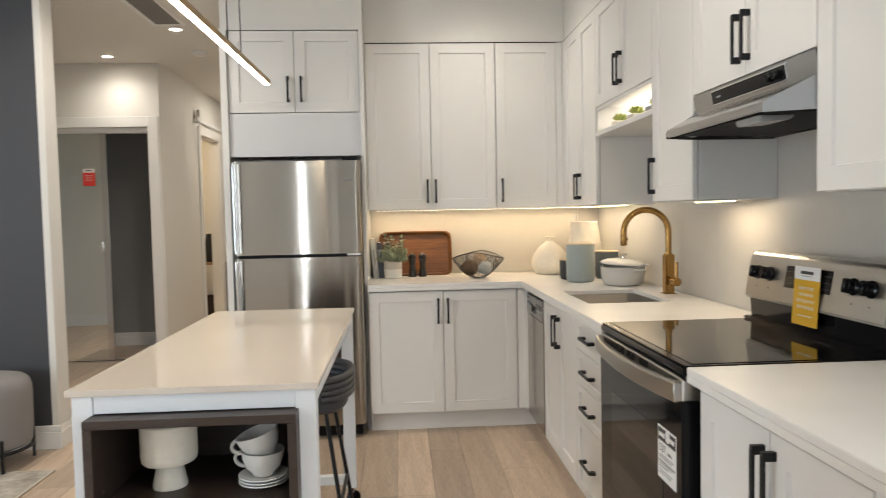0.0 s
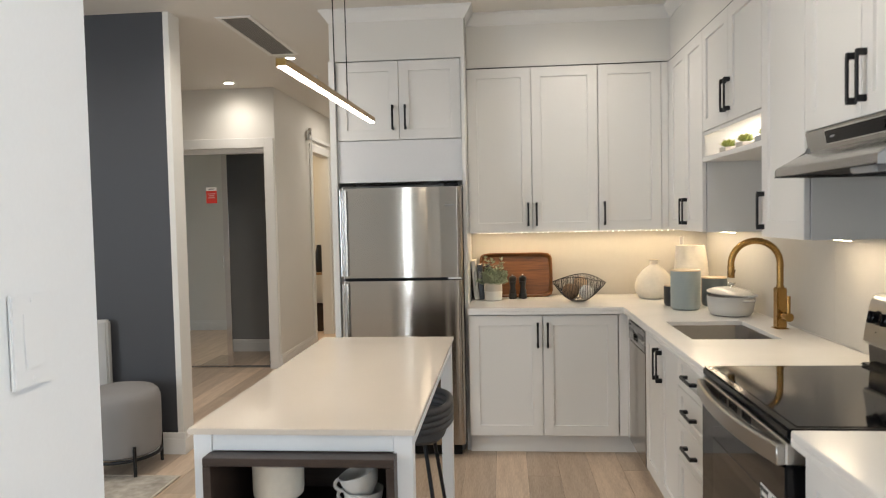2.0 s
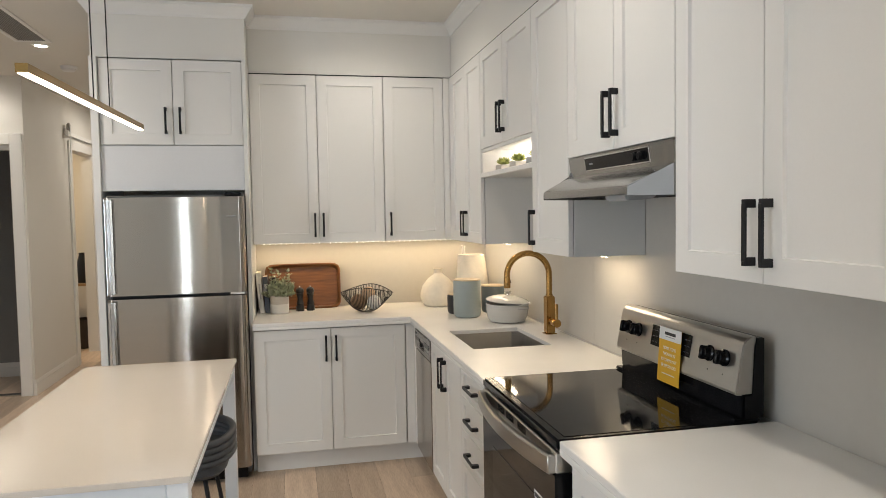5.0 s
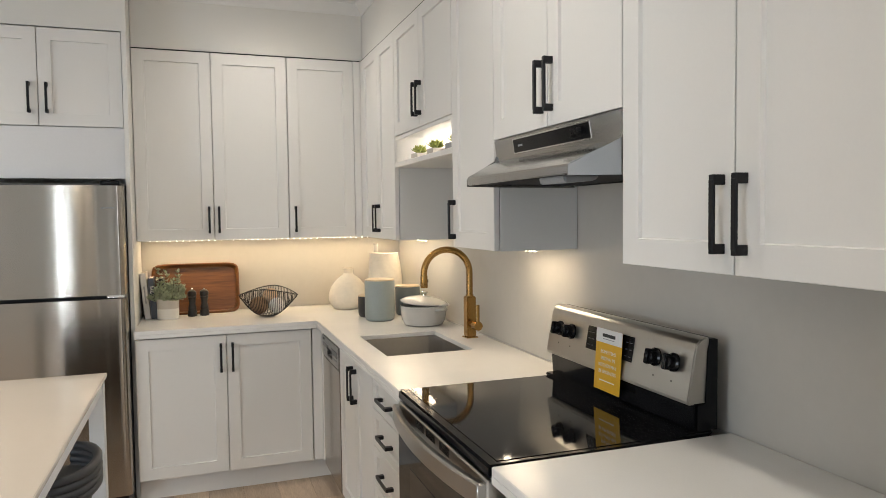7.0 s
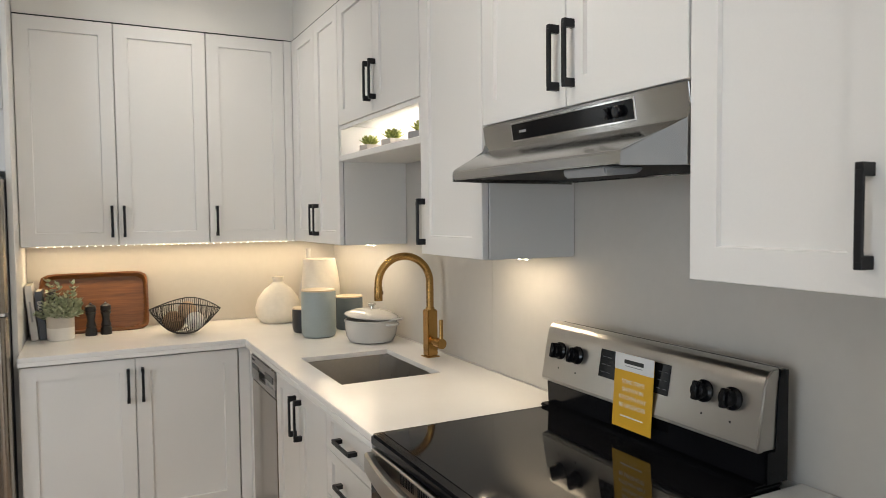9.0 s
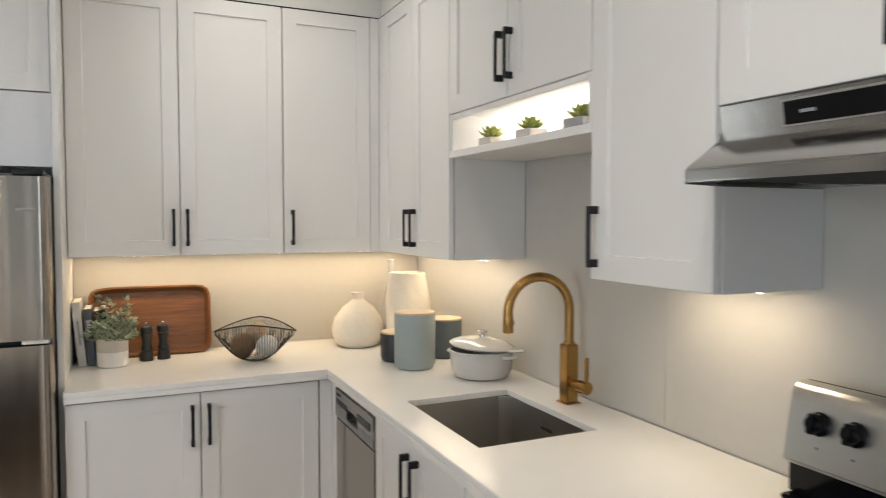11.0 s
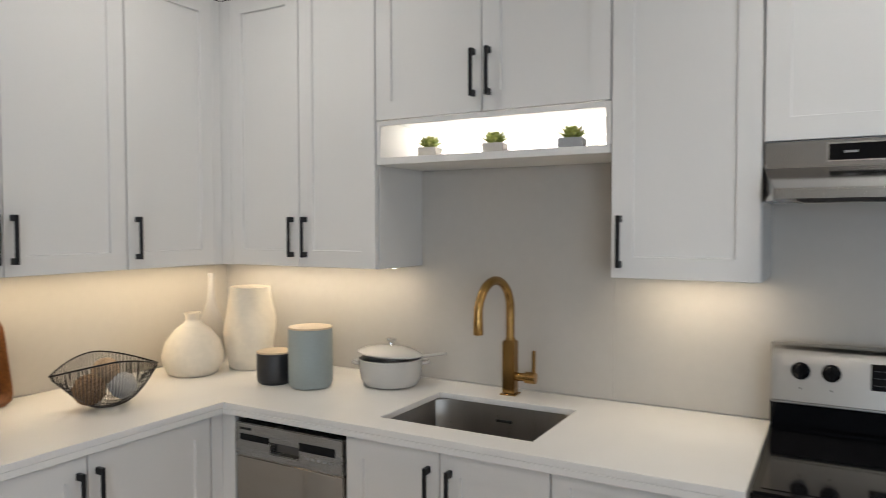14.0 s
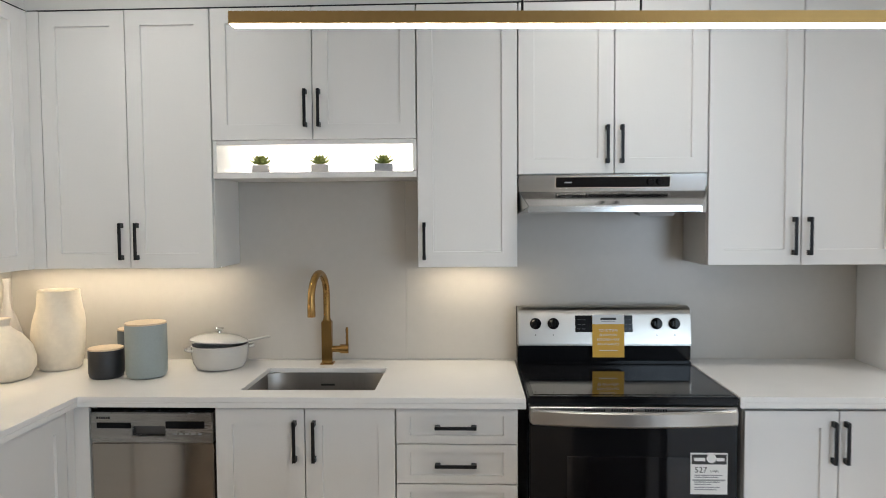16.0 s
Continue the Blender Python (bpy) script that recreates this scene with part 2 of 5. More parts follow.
def structure(name, bm, mat, label, smooth=False):
    return tagged(mesh_object(name, bm, mat, smooth), label, name.split("_")[0], "", "structure")


def box(x0, x1, y0, y1, z0, z1, bevel=0.0, bm=None, seg=1):
    bm = bm or bmesh.new()
    r = bmesh.ops.create_cube(bm, size=1, matrix=Matrix.Translation(((x0 + x1) / 2, (y0 + y1) / 2, (z0 + z1) / 2)) @ Matrix.Diagonal((x1 - x0, y1 - y0, z1 - z0, 1)))
    if bevel:
        es = list({e for v in r["verts"] for e in v.link_edges})
        bmesh.ops.bevel(bm, geom=es, offset=bevel, segments=seg, affect="EDGES", clamp_overlap=True)
    return bm


def lathe(profile, seg=40, bm=None, at=(0, 0, 0), wobble=None):
    """profile: (radius, height) from bottom to top."""
    bm = bm or bmesh.new()
    rings = []
    for r, z in profile:
        if r < 1e-5:
            rings.append([bm.verts.new((at[0], at[1], at[2] + z))])
            continue
        ring = []
        for i in range(seg):
            a = 2 * math.pi * i / seg
            k = r * (wobble(a, z) if wobble else 1)
            ring.append(bm.verts.new((at[0] + k * math.cos(a), at[1] + k * math.sin(a), at[2] + z)))
        rings.append(ring)
    for p, q in zip(rings, rings[1:]):
        for i in range(seg):
            j = (i + 1) % seg
            if len(p) == 1 and len(q) == 1:
                continue
            if len(p) == 1:
                bm.faces.new((p[0], q[j], q[i]))
            elif len(q) == 1:
                bm.faces.new((p[i], p[j], q[0]))
            else:
                bm.faces.new((p[i], p[j], q[j], q[i]))
    return bm


def tube(points, radius, seg=8, bm=None, closed=False, square=False):
    bm = bm or bmesh.new()
    pts = [Vector(p) for p in points]
    n, up, rings = len(pts), None, []
    for i, p in enumerate(pts):
        a = pts[(i - 1) % n] if (i or closed) else p
        b = pts[(i + 1) % n] if (i < n - 1 or closed) else p
        d = (b - a).normalized()
        if up is None:
            up = d.orthogonal().normalized() if abs(d.z) > 0.95 else Vector((0, 0, 1))
        up = (up - d * up.dot(d)).normalized()
        side = d.cross(up)
        r = radius(i / max(1, n - 1)) if callable(radius) else radius
        rings.append([bm.verts.new(p + (up * math.cos(t) + side * math.sin(t)) * r) for t in (2 * math.pi * (k + (0.5 if square else 0)) / seg for k in range(seg))])
    for i in range(n if closed else n - 1):
        p, q = rings[i], rings[(i + 1) % n]
        for k in range(seg):
            bm.faces.new((p[k], p[(k + 1) % seg], q[(k + 1) % seg], q[k]))
    if not closed:
        bm.faces.new(rings[0][::-1])
        bm.faces.new(rings[-1])
    return bm


def cells(us, vs, solid, w0, w1, axes="xyz", bevel=0.0):
    """A slab cut on a grid: solid(u, v) says at a cell's middle whether it is there. axes: which axis u, v and w run along."""
    bm = bmesh.new()
    order = ["xyz".index(a) for a in axes]
    cache = {}

    def vert(u, v, w):
        key = (u, v, w)
        if key not in cache:
            c = [0, 0, 0]
            c[order[0]], c[order[1]], c[order[2]] = u, v, w
            cache[key] = bm.verts.new(c)
        return cache[key]

    def there(i, j):
        return 0 <= i < len(us) - 1 and 0 <= j < len(vs) - 1 and solid((us[i] + us[i + 1]) / 2, (vs[j] + vs[j + 1]) / 2)

    for i in range(len(us) - 1):
        for j in range(len(vs) - 1):
            if not there(i, j):
                continue
            a, b, c, d = us[i], us[i + 1], vs[j], vs[j + 1]
            for w in (w0, w1):
                bm.faces.new([vert(a, c, w), vert(b, c, w), vert(b, d, w), vert(a, d, w)])
            for di, dj, p, q in ((-1, 0, (a, c), (a, d)), (1, 0, (b, c), (b, d)), (0, -1, (a, c), (b, c)), (0, 1, (a, d), (b, d))):
                if not there(i + di, j + dj):
                    bm.faces.new([vert(*p, w0), vert(*q, w0), vert(*q, w1), vert(*p, w1)])
    bmesh.ops.recalc_face_normals(bm, faces=bm.faces[:])
    bmesh.ops.dissolve_limit(bm, angle_limit=0.01, verts=bm.verts[:], edges=bm.edges[:])
    if bevel:
        es = [e for e in bm.edges if e.is_manifold and e.calc_face_angle(0) > 0.5]
        bmesh.ops.bevel(bm, geom=es, offset=bevel, segments=2, affect="EDGES", clamp_overlap=True)
    return bm


def prism(outline, lo, hi, axis="x", bevel=0.0):
    """An outline of two coordinates (the two other axes in order), drawn out along an axis."""
    bm = bmesh.new()

    def put(u, v, w):
        return {"x": (w, u, v), "y": (u, w, v), "z": (u, v, w)}[axis]

    a = [bm.verts.new(put(u, v, lo)) for u, v in outline]
    b = [bm.verts.new(put(u, v, hi)) for u, v in outline]
    bm.faces.new(a)
    bm.faces.new(b[::-1])
    for i in range(len(a)):
        j = (i + 1) % len(a)
        bm.faces.new((a[i], b[i], b[j], a[j]))
    bmesh.ops.recalc_face_normals(bm, faces=bm.faces[:])
    if bevel:
        bmesh.ops.bevel(bm, geom=bm.edges[:], offset=bevel, segments=2, affect="EDGES", clamp_overlap=True)
    return bm


def letters(text, size, m, mat, parent, name="lettering", align="CENTER"):
    """Flat writing in the built-in font, as a mesh a hair thick."""
    curve = bpy.data.curves.new(name, "FONT")
    curve.body, curve.size, curve.align_x, curve.extrude = text, size, align, 0.0002
    tmp = bpy.data.objects.new(name, curve)
    data = bpy.data.meshes.new_from_object(tmp)
    bpy.data.objects.remove(tmp)
    data.materials.clear()
    data.materials.append(mat)
    ob = new(name, data)
    ob.parent, ob.matrix_basis = parent, m
    return ob


# ---- the setting ----
BACK, RIGHT, HALL_W = 6.375, 1.79, -1.845
structure("wall_north", box(-0.69, 1.91, BACK, BACK + 0.12, 0, CEIL), WALL, "off-white painted kitchen wall behind the cabinets")
structure("wall_east", box(RIGHT, RIGHT + 0.12, 2.47, BACK, 0, CEIL), WALL, "off-white painted wall behind sink and range")
structure("wall_stub", box(1.44, RIGHT + 0.12, 2.35, 2.47, 0, CEIL, 0.003), COOL_WALL, "short white wall closing the counter's end")
structure("wall_switch", box(-0.304, -0.184, -1.96, 2.385, 0, CEIL, 0.004), COOL_WALL, "white painted partition with a light switch")
structure("wall_east_entry", cells([-1.96, -0.50, 1.70, 2.35], [0, 0.65, 2.35, CEIL], lambda y, z: not (0.65 < z < 2.35 and -0.50 < y < 1.70), 3.0, 3.12, "yzx"), COOL_WALL, "white wall with a window")
structure("wall_entry_return", box(RIGHT + 0.12, 3.12, 2.35, 2.47, 0, CEIL), COOL_WALL, "plain white wall")
structure("wall_south", cells([-5.0, -1.18, -1.08, 1.72, 2.46, 3.12], [0, 0.10, 0.65, 2.30, 2.35, CEIL], lambda x, z: not ((-1.18 < x < -1.08 and 0.10 < z < 2.30) or (1.72 < x < 2.46 and 0.65 < z < 2.35)), -2.08, -1.96, "xzy"), COOL_WALL, "white wall with a wide window and an added slim light slit")
structure("wall_west", cells([-1.96, 0.20, 2.20, 5.82], [0, 0.65, 2.35, CEIL], lambda y, z: not (0.65 < z < 2.35 and 0.20 < y < 2.20), -5.0, -4.88, "yzx"), WALL, "off-white wall with a wide window")
structure("wall_feature", box(-4.88, -1.705, 5.68, 5.82, 0, CEIL), [DARK_WALL], "charcoal painted feature wall")
structure("wall_feature_end", box(-1.7045, -1.665, 5.678, 5.822, 0, CEIL, 0.002), WALL, "off-white end of the charcoal wall")
structure("wall_fridge_side", box(-0.69, -0.60, BACK + 0.12, 11.0, 0, CEIL), WALL, "off-white wall beside the fridge")
structure("wall_hall_end", box(-4.88, -0.60, 11.0, 11.12, 0, CEIL), WALL, "off-white end wall of the hall")
# the closet's front wall with its opening, and the hall wall with a doorway
CLO_Y, CLO_R, CLO_L, CLO_T = 8.20, -1.957, -3.15, 2.205
structure("wall_closet", cells([-4.88, CLO_L, CLO_R, HALL_W], [0, CLO_T, CEIL], lambda x, z: not (CLO_L < x < CLO_R and z < CLO_T), CLO_Y, CLO_Y + 0.11, "xzy"), WALL, "off-white wall round the closet opening")
structure("wall_hall", cells([CLO_Y + 0.11, 9.50, 10.26, 11.0], [0, 2.28, CEIL], lambda y, z: not (9.50 < y < 10.26 and z < 2.28), HALL_W - 0.11, HALL_W, "yzx"), WALL, "off-white hall wall with a doorway")
# the closet's dim interior is put into this wall's darker colour
structure("wall_closet_back", box(-4.88, HALL_W - 0.11, 9.10, 9.16, 0, CEIL), CLOSET_SHADE, "back wall of the closet, darkened for its shade")
structure("ceiling", box(-5.0, 3.12, -2.08, 11.12, CEIL, CEIL + 0.1), CEILING, "smooth cream painted ceiling")

for wy0, wy1, wx in ((0.20, 2.20, -4.96), (-0.50, 1.70, 3.03)):
    ym = (wy0 + wy1) / 2
    win = structure("window", cells([wy0, wy0 + 0.06, ym - 0.03, ym + 0.03, wy1 - 0.06, wy1], [0.65, 0.71, 2.29, 2.35],
                    lambda y, z: not (0.71 < z < 2.29 and (wy0 + 0.06 < y < ym - 0.03 or ym + 0.03 < y < wy1 - 0.06)), wx, wx + 0.06, "yzx", 0.004), TRIM, "white framed window")
    for py0, py1 in ((wy0 + 0.06, ym - 0.03), (ym + 0.03, wy1 - 0.06)):
        pane = part("pane", box(wx + 0.026, wx + 0.032, py0, py1, 0.71, 2.29), GLASS, win, "clear window pane")
        pane.visible_shadow = False

# the first, slim opening is made up to hold the fridge streak's lamp
for wx0, wx1, wz0, wz1 in ((-1.18, -1.08, 0.10, 2.30), (1.72, 2.46, 0.65, 2.35)):
    win = structure("window", cells([wx0, wx0 + 0.02, wx1 - 0.02, wx1], [wz0, wz0 + 0.03, wz1 - 0.03, wz1], lambda x, z: not (wx0 + 0.02 < x < wx1 - 0.02 and wz0 + 0.03 < z < wz1 - 0.03), -2.05, -2.0, "xzy", 0.003), TRIM, "white framed window")
    pane = part("pane", box(wx0 + 0.02, wx1 - 0.02, -2.028, -2.022, wz0 + 0.03, wz1 - 0.03), GLASS, win, "clear window pane")
    pane.visible_shadow = False

# backsplash boards and their joints
structure("backsplash_north", box(0.167, RIGHT - 0.008, BACK - 0.008, BACK, 0.919, 1.40), SPLASH, "cream stone-look backsplash panel")
for y0, y1 in ((4.50, BACK - 0.008), (2.472, 4.50)):
    structure("backsplash_east", box(RIGHT - 0.008, RIGHT, y0, y1 - 0.001, 0.919, 1.7415), SPLASH, "cream stone-look backsplash panel")

# boxed-in drop above the cabinets, and its crown
DROP = [(1.475, RIGHT, 2.47, BACK), (0.167, 1.475, 6.06, BACK), (-0.69, 0.167, 5.84, BACK)]
for x0, x1, y0, y1 in DROP:
    structure("bulkhead", box(x0, x1 - 0.002, y0, y1 - 0.002, 2.476 if x1 < 0.5 else 2.449, CEIL), WALL, "off-white boxed bulkhead above the cabinets")


def crown(line, label):
    """A sloped crown along a line of (x, y), its inner side to the left."""
    bm, rows = bmesh.new(), []
    shape = [(0, -0.075), (0.006, -0.075), (0.012, -0.062), (0.045, -0.018), (0.052, -0.014), (0.052, 0), (0, 0)]
    for i, p in enumerate(line):
        p = Vector(p)
        a = (p - Vector(line[i - 1])).normalized() if i else None
        b = (Vector(line[i + 1]) - p).normalized() if i < len(line) - 1 else None
        na, nb = (Vector((d.y, -d.x)) if d else None for d in (a, b))
        n = nb if na is None else na if nb is None else (na + nb) / (1 + na.dot(nb))
        rows.append([bm.verts.new((p.x + n.x * o, p.y + n.y * o, CEIL + h)) for o, h in shape])
    for p, q in zip(rows, rows[1:]):
        for k in range(len(shape)):
            j = (k + 1) % len(shape)
            bm.faces.new((p[k], p[j], q[j], q[k]))
    bm.faces.new(rows[0])
    bm.faces.new(rows[-1][::-1])
    structure("trim_crown", bm, TRIM, label)


crown([(-0.69, BACK), (-0.69, 5.84), (0.167, 5.84), (0.167, 6.06), (1.475, 6.06), (1.475, 2.47)], "white crown moulding under the ceiling")


def baseboard(x0, x1, y0, y1, label="white stepped baseboard"):
    bm = box(x0, x1, y0, y1, 0, 0.10, 0.002)
    k = 0.004
    box(x0 + (k if x1 - x0 < y1 - y0 else 0), x1 - (k if x1 - x0 < y1 - y0 else 0), y0 + (k if y1 - y0 < x1 - x0 else 0), y1 - (k if y1 - y0 < x1 - x0 else 0), 0.10, 0.14, 0.003, bm)
    structure("baseboard", bm, TRIM, label)


baseboard(-4.87, -1.649, 5.662, 5.6775)
baseboard(-1.664, -1.650, 5.678, 5.843)
baseboard(HALL_W + 0.001, HALL_W + 0.016, 8.20, 9.40)
baseboard(-1.858, HALL_W + 0.016, 8.184, 8.199)
baseboard(-4.8, HALL_W - 0.112, 9.084, 9.099)
baseboard(-0.706, -0.691, BACK + 0.12, 10.9)
baseboard(-4.8, -0.80, 10.984, 10.999)
baseboard(-0.183, -0.169, -1.9, 2.385)


def casing(u0, u1, top, w, plane, axis, side, label):
    """A door casing of flat boards round an opening u0..u1, standing proud of a wall face."""
    bm = bmesh.new()
    d0, d1 = sorted((plane, plane + side * 0.018))
    for a, b, z0, z1 in ((u0 - w, u0, 0, top + w), (u1, u1 + w, 0, top + w), (u0, u1, top, top + w)):
        if axis == "x":
            box(a, b, d0, d1, z0, z1, 0.003, bm)
        else:
            box(d0, d1, a, b, z0, z1, 0.003, bm)
    structure("trim_casing", bm, TRIM, label)


casing(CLO_L, CLO_R, CLO_T, 0.097, CLO_Y - 0.001, "x", -1, "wide white casing round the closet")
casing(9.50, 10.26, 2.28, 0.09, HALL_W + 0.001, "y", 1, "white casing round the hall doorway")
structure("trim_closet_track", box(CLO_L, CLO_R, CLO_Y + 0.01, CLO_Y + 0.09, CLO_T - 0.05, CLO_T - 0.001, 0.003), TRIM, "white sliding-door track")
structure("trim_closet_sill", box(CLO_L, CLO_R, CLO_Y + 0.01, CLO_Y + 0.09, 0.0, 0.012, 0.002), CHROME, "metal floor track of the closet")

# ---- kitchen cabinets ----
def panel_front(bm, x0, x1, z0, z1, stile=0.062, rail=0.062, thick=0.02):
    """A shaker front: a frame round a sunken field, facing -y, its face at y = 0."""
    loops = []
    for ix, iz, y in ((0, 0, thick), (0, 0, 0.0015), (0.0015, 0.0015, 0), (stile, rail, 0), (stile + 0.002, rail + 0.002, 0.0095)):
        loops.append([bm.verts.new(c) for c in ((x0 + ix, y, z0 + iz), (x1 - ix, y, z0 + iz), (x1 - ix, y, z1 - iz), (x0 + ix, y, z1 - iz))])
    for p, q in zip(loops, loops[1:]):
        for k in range(4):
            bm.faces.new((p[k], p[(k + 1) % 4], q[(k + 1) % 4], q[k]))
    bm.faces.new(loops[0][::-1])
    bm.faces.new(loops[-1])
    return bm


def pull(length, upright=True):
    """A flat bar pull with two block feet, at the origin's middle, standing out to -y."""
    bm, h = bmesh.new(), length / 2
    for s in (-1, 1):
        a, b = sorted((s * h, s * (h - 0.020)))
        if upright:
            box(-0.0065, 0.0065, -0.030, 0, a, b, 0.0012, bm)
        else:
            box(a, b, -0.030, 0, -0.0065, 0.0065, 0.0012, bm)
    if upright:
        box(-0.006, 0.006, -0.031, -0.023, -h + 0.010, h - 0.010, 0.0012, bm)
    else:
        box(-h + 0.010, h - 0.010, -0.031, -0.023, -0.006, 0.006, 0.0012, bm)
    return bm


def cabinet(name, label, m, width, depth, z0, z1, fronts, body0=0.0):
    """fronts: (kind, x0, x1, z0, z1, pull_x, pull_z); kind door or drawer. The carcass stands behind them."""
    top = thing(name, label, "cabinet", m)
    part("body", box(0.0, width, 0.024, depth, z0, z1 - 0.0, 0.001), CAB_INSIDE, top)
    for kind, a, b, c, d, hx, hz in fronts:
        st, rl = (0.062, 0.062) if kind == "door" else (0.05, 0.03)
        f = part(kind if kind == "door" else "drawer_front", panel_front(bmesh.new(), a + 0.002, b - 0.002, c + 0.002, d - 0.002, st, rl), WHITE_CAB, top)
        part("handle", pull(0.154, kind == "door"), BLACK_METAL, f, "matt black bar pull", at=pose(hx, 0, hz))
    return top


def facing(x, y):
    """The pose of a unit on the east wall: its width runs towards -y."""
    return pose(x, y, 0, 0, 0, -90)


UB, UT, F = 1.368, 2.440, 1.455
UD = RIGHT - 0.010 - F
WALL_LABEL = "white shaker wall cabinet with black bar pulls"


def two_doors(w, mid, z0, z1, hz, gap=0.033):
    return [("door", 0, mid, z0, z1, mid - gap, hz), ("door", mid, w, z0, z1, mid + gap, hz)]


cabinet("wall_cabinet", WALL_LABEL + ", beside the corner", facing(F, 5.990), 0.717, UD, UB, UT, two_doors(0.717, 0.362, UB, UT, 1.483))
cabinet("wall_cabinet", "short white shaker cabinet above a lit niche", facing(F, 5.271), 0.849, UD, 1.898, UT, two_doors(0.849, 0.422, 1.898, UT, 2.026, 0.028))
cabinet("wall_cabinet", "narrow white shaker wall cabinet beside the sink", facing(F, 4.420), 0.411, UD, UB, UT, [("door", 0, 0.411, UB, UT, 0.028, 1.478)])
cabinet("wall_cabinet", "short white shaker cabinet above the range hood", facing(F, 4.007), 0.763, UD, 1.747, UT, two_doors(0.763, 0.388, 1.747, UT, 1.866, 0.029))
cabinet("wall_cabinet", WALL_LABEL + ", at the counter's end", facing(F, 3.242), 0.768, UD, UB + 0.004, UT, two_doors(0.768, 0.371, UB + 0.004, UT, 1.491, 0.030))
BD = BACK - 0.010 - 6.04
cabinet("wall_cabinet", "tall two-door white shaker wall cabinet", pose(0.168, 6.04, 0), 0.842, BD, UB, UT, two_doors(0.842, 0.416, UB, UT, 1.485, 0.027))
cabinet("wall_cabinet", "single-door white shaker wall cabinet in the corner", pose(1.012, 6.04, 0), 0.400, BD, UB, UT, [("door", 0, 0.400, UB, UT, 0.036, 1.483)])
corner = thing("corner_filler", "white filler strips where the wall cabinets meet", "cabinet filler", pose(1.413, 6.04, UB))
part("strip", box(0, 0.042, 0.002, 0.020, 0, UT - UB, 0.001), WHITE_CAB, corner)
part("strip", box(0.044, 0.062, -0.048, 0.020, 0, UT - UB, 0.001), WHITE_CAB, corner)
# black strips that stand for the shadow between cabinet tops and bulkhead
for x0, x1, y0, y1 in ((0.168, 1.455, 6.045, 6.10), (1.46, 1.53, 2.475, 6.04)):
    structure("trim_cabinet_top", box(x0, x1, y0, y1, UT + 0.001, UT + 0.005), DARK_GAP, "dark strip standing for the shadow above the cabinets")

# the lit niche under the short cabinet
niche = thing("niche_shelf", "white open niche with a lit back over the sink", "shelf", facing(F, 5.269))
part("shelf", box(0.0, 0.847, 0.001, UD, 1.742, 1.767, 0.0015), WHITE_CAB, niche)
part("side_panel", box(0.0, 0.016, 0.004, UD - 0.02, 1.768, 1.897, 0.001), WHITE_CAB, niche)
part("side_panel", box(0.831, 0.847, 0.004, UD - 0.02, 1.768, 1.897, 0.001), WHITE_CAB, niche)
part("back_panel", box(0.0, 0.847, UD - 0.018, UD, 1.768, 1.897, 0.001), WHITE_CAB, niche)
part("top_rail", box(0.017, 0.830, 0.004, 0.020, 1.880, 1.897, 0.001), WHITE_CAB, niche)

# fridge surround
cabinet("fridge_cabinet", "white shaker cabinet above the fridge", pose(-0.648, 5.82, 0), 0.790, BACK - 0.01 - 5.82, 1.972, 2.467, two_doors(0.790, 0.399, 1.972, 2.467, 2.112, 0.040))
sur = thing("fridge_surround", "tall white panels enclosing the fridge", "panel", pose(0, 0, 0))
part("side_panel", box(0.144, 0.166, 5.80, BACK - 0.01, 0, 2.473, 0.0015), WHITE_CAB, sur)
part("side_panel", box(-0.690, -0.650, 5.80, BACK - 0.01, 0, 2.473, 0.0015), WHITE_CAB, sur)
part("filler_panel", box(-0.648, 0.142, 5.822, 5.845, 1.707, 1.969, 0.001), PANEL_GREY, sur, "plain pale grey filler panel")

# base units
BF, CT = 1.13, 0.876
cabinet("base_cabinet", "two-door white shaker base cabinet", pose(0.168, 5.70, 0), 0.910, BACK - 0.01 - 5.70, 0.122, CT - 0.003, two_doors(0.906, 0.453, 0.123, 0.870, 0.748, 0.030))
RD = RIGHT - 0.01 - BF
cabinet("sink_cabinet", "two-door white shaker cabinet under the sink", facing(BF, 5.162), 0.678, 0.06, 0.125, CT - 0.003, two_doors(0.678, 0.339, 0.128, 0.871, 0.748, 0.036))
ZS = [0.128, 0.434, 0.587, 0.737, 0.872]
cabinet("drawer_cabinet", "white cabinet with four shaker drawers", facing(BF, 4.482), 0.452, RD, 0.125, CT - 0.003,
        [("drawer", 0, 0.452, a, b, 0.222, (a + b) / 2) for a, b in zip(ZS, ZS[1:])])
cabinet("base_cabinet", "two-door white shaker base cabinet by the range", facing(BF, 3.212), 0.735, RD, 0.125, CT - 0.003, two_doors(0.660, 0.338, 0.128, 0.870, 0.755, 0.022))
fil = thing("base_filler", "white filler strips at the inner corner", "cabinet filler", pose(0, 0, 0))
part("strip", box(1.079, 1.130, 5.702, 5.722, 0.125, 0.871, 0.001), WHITE_CAB, fil)
part("strip", box(1.131, 1.150, 5.645, 5.722, 0.125, 0.871, 0.001), WHITE_CAB, fil)
part("strip", box(1.131, 1.150, 2.478, 2.550, 0.125, 0.871, 0.001), WHITE_CAB, fil)
for x0, x1, y0, y1 in ((0.168, 1.20, 5.775, 5.790), (1.205, 1.22, 4.03, 5.775), (1.205, 1.22, 2.475, 3.21)):
    structure("baseboard_kick", box(x0, x1, y0, y1, 0, 0.122, 0.001), WHITE_CAB, "white toe kick under the base cabinets")

# worktops
SX0, SX1, SY0, SY1 = 1.217, 1.598, 4.572, 5.090
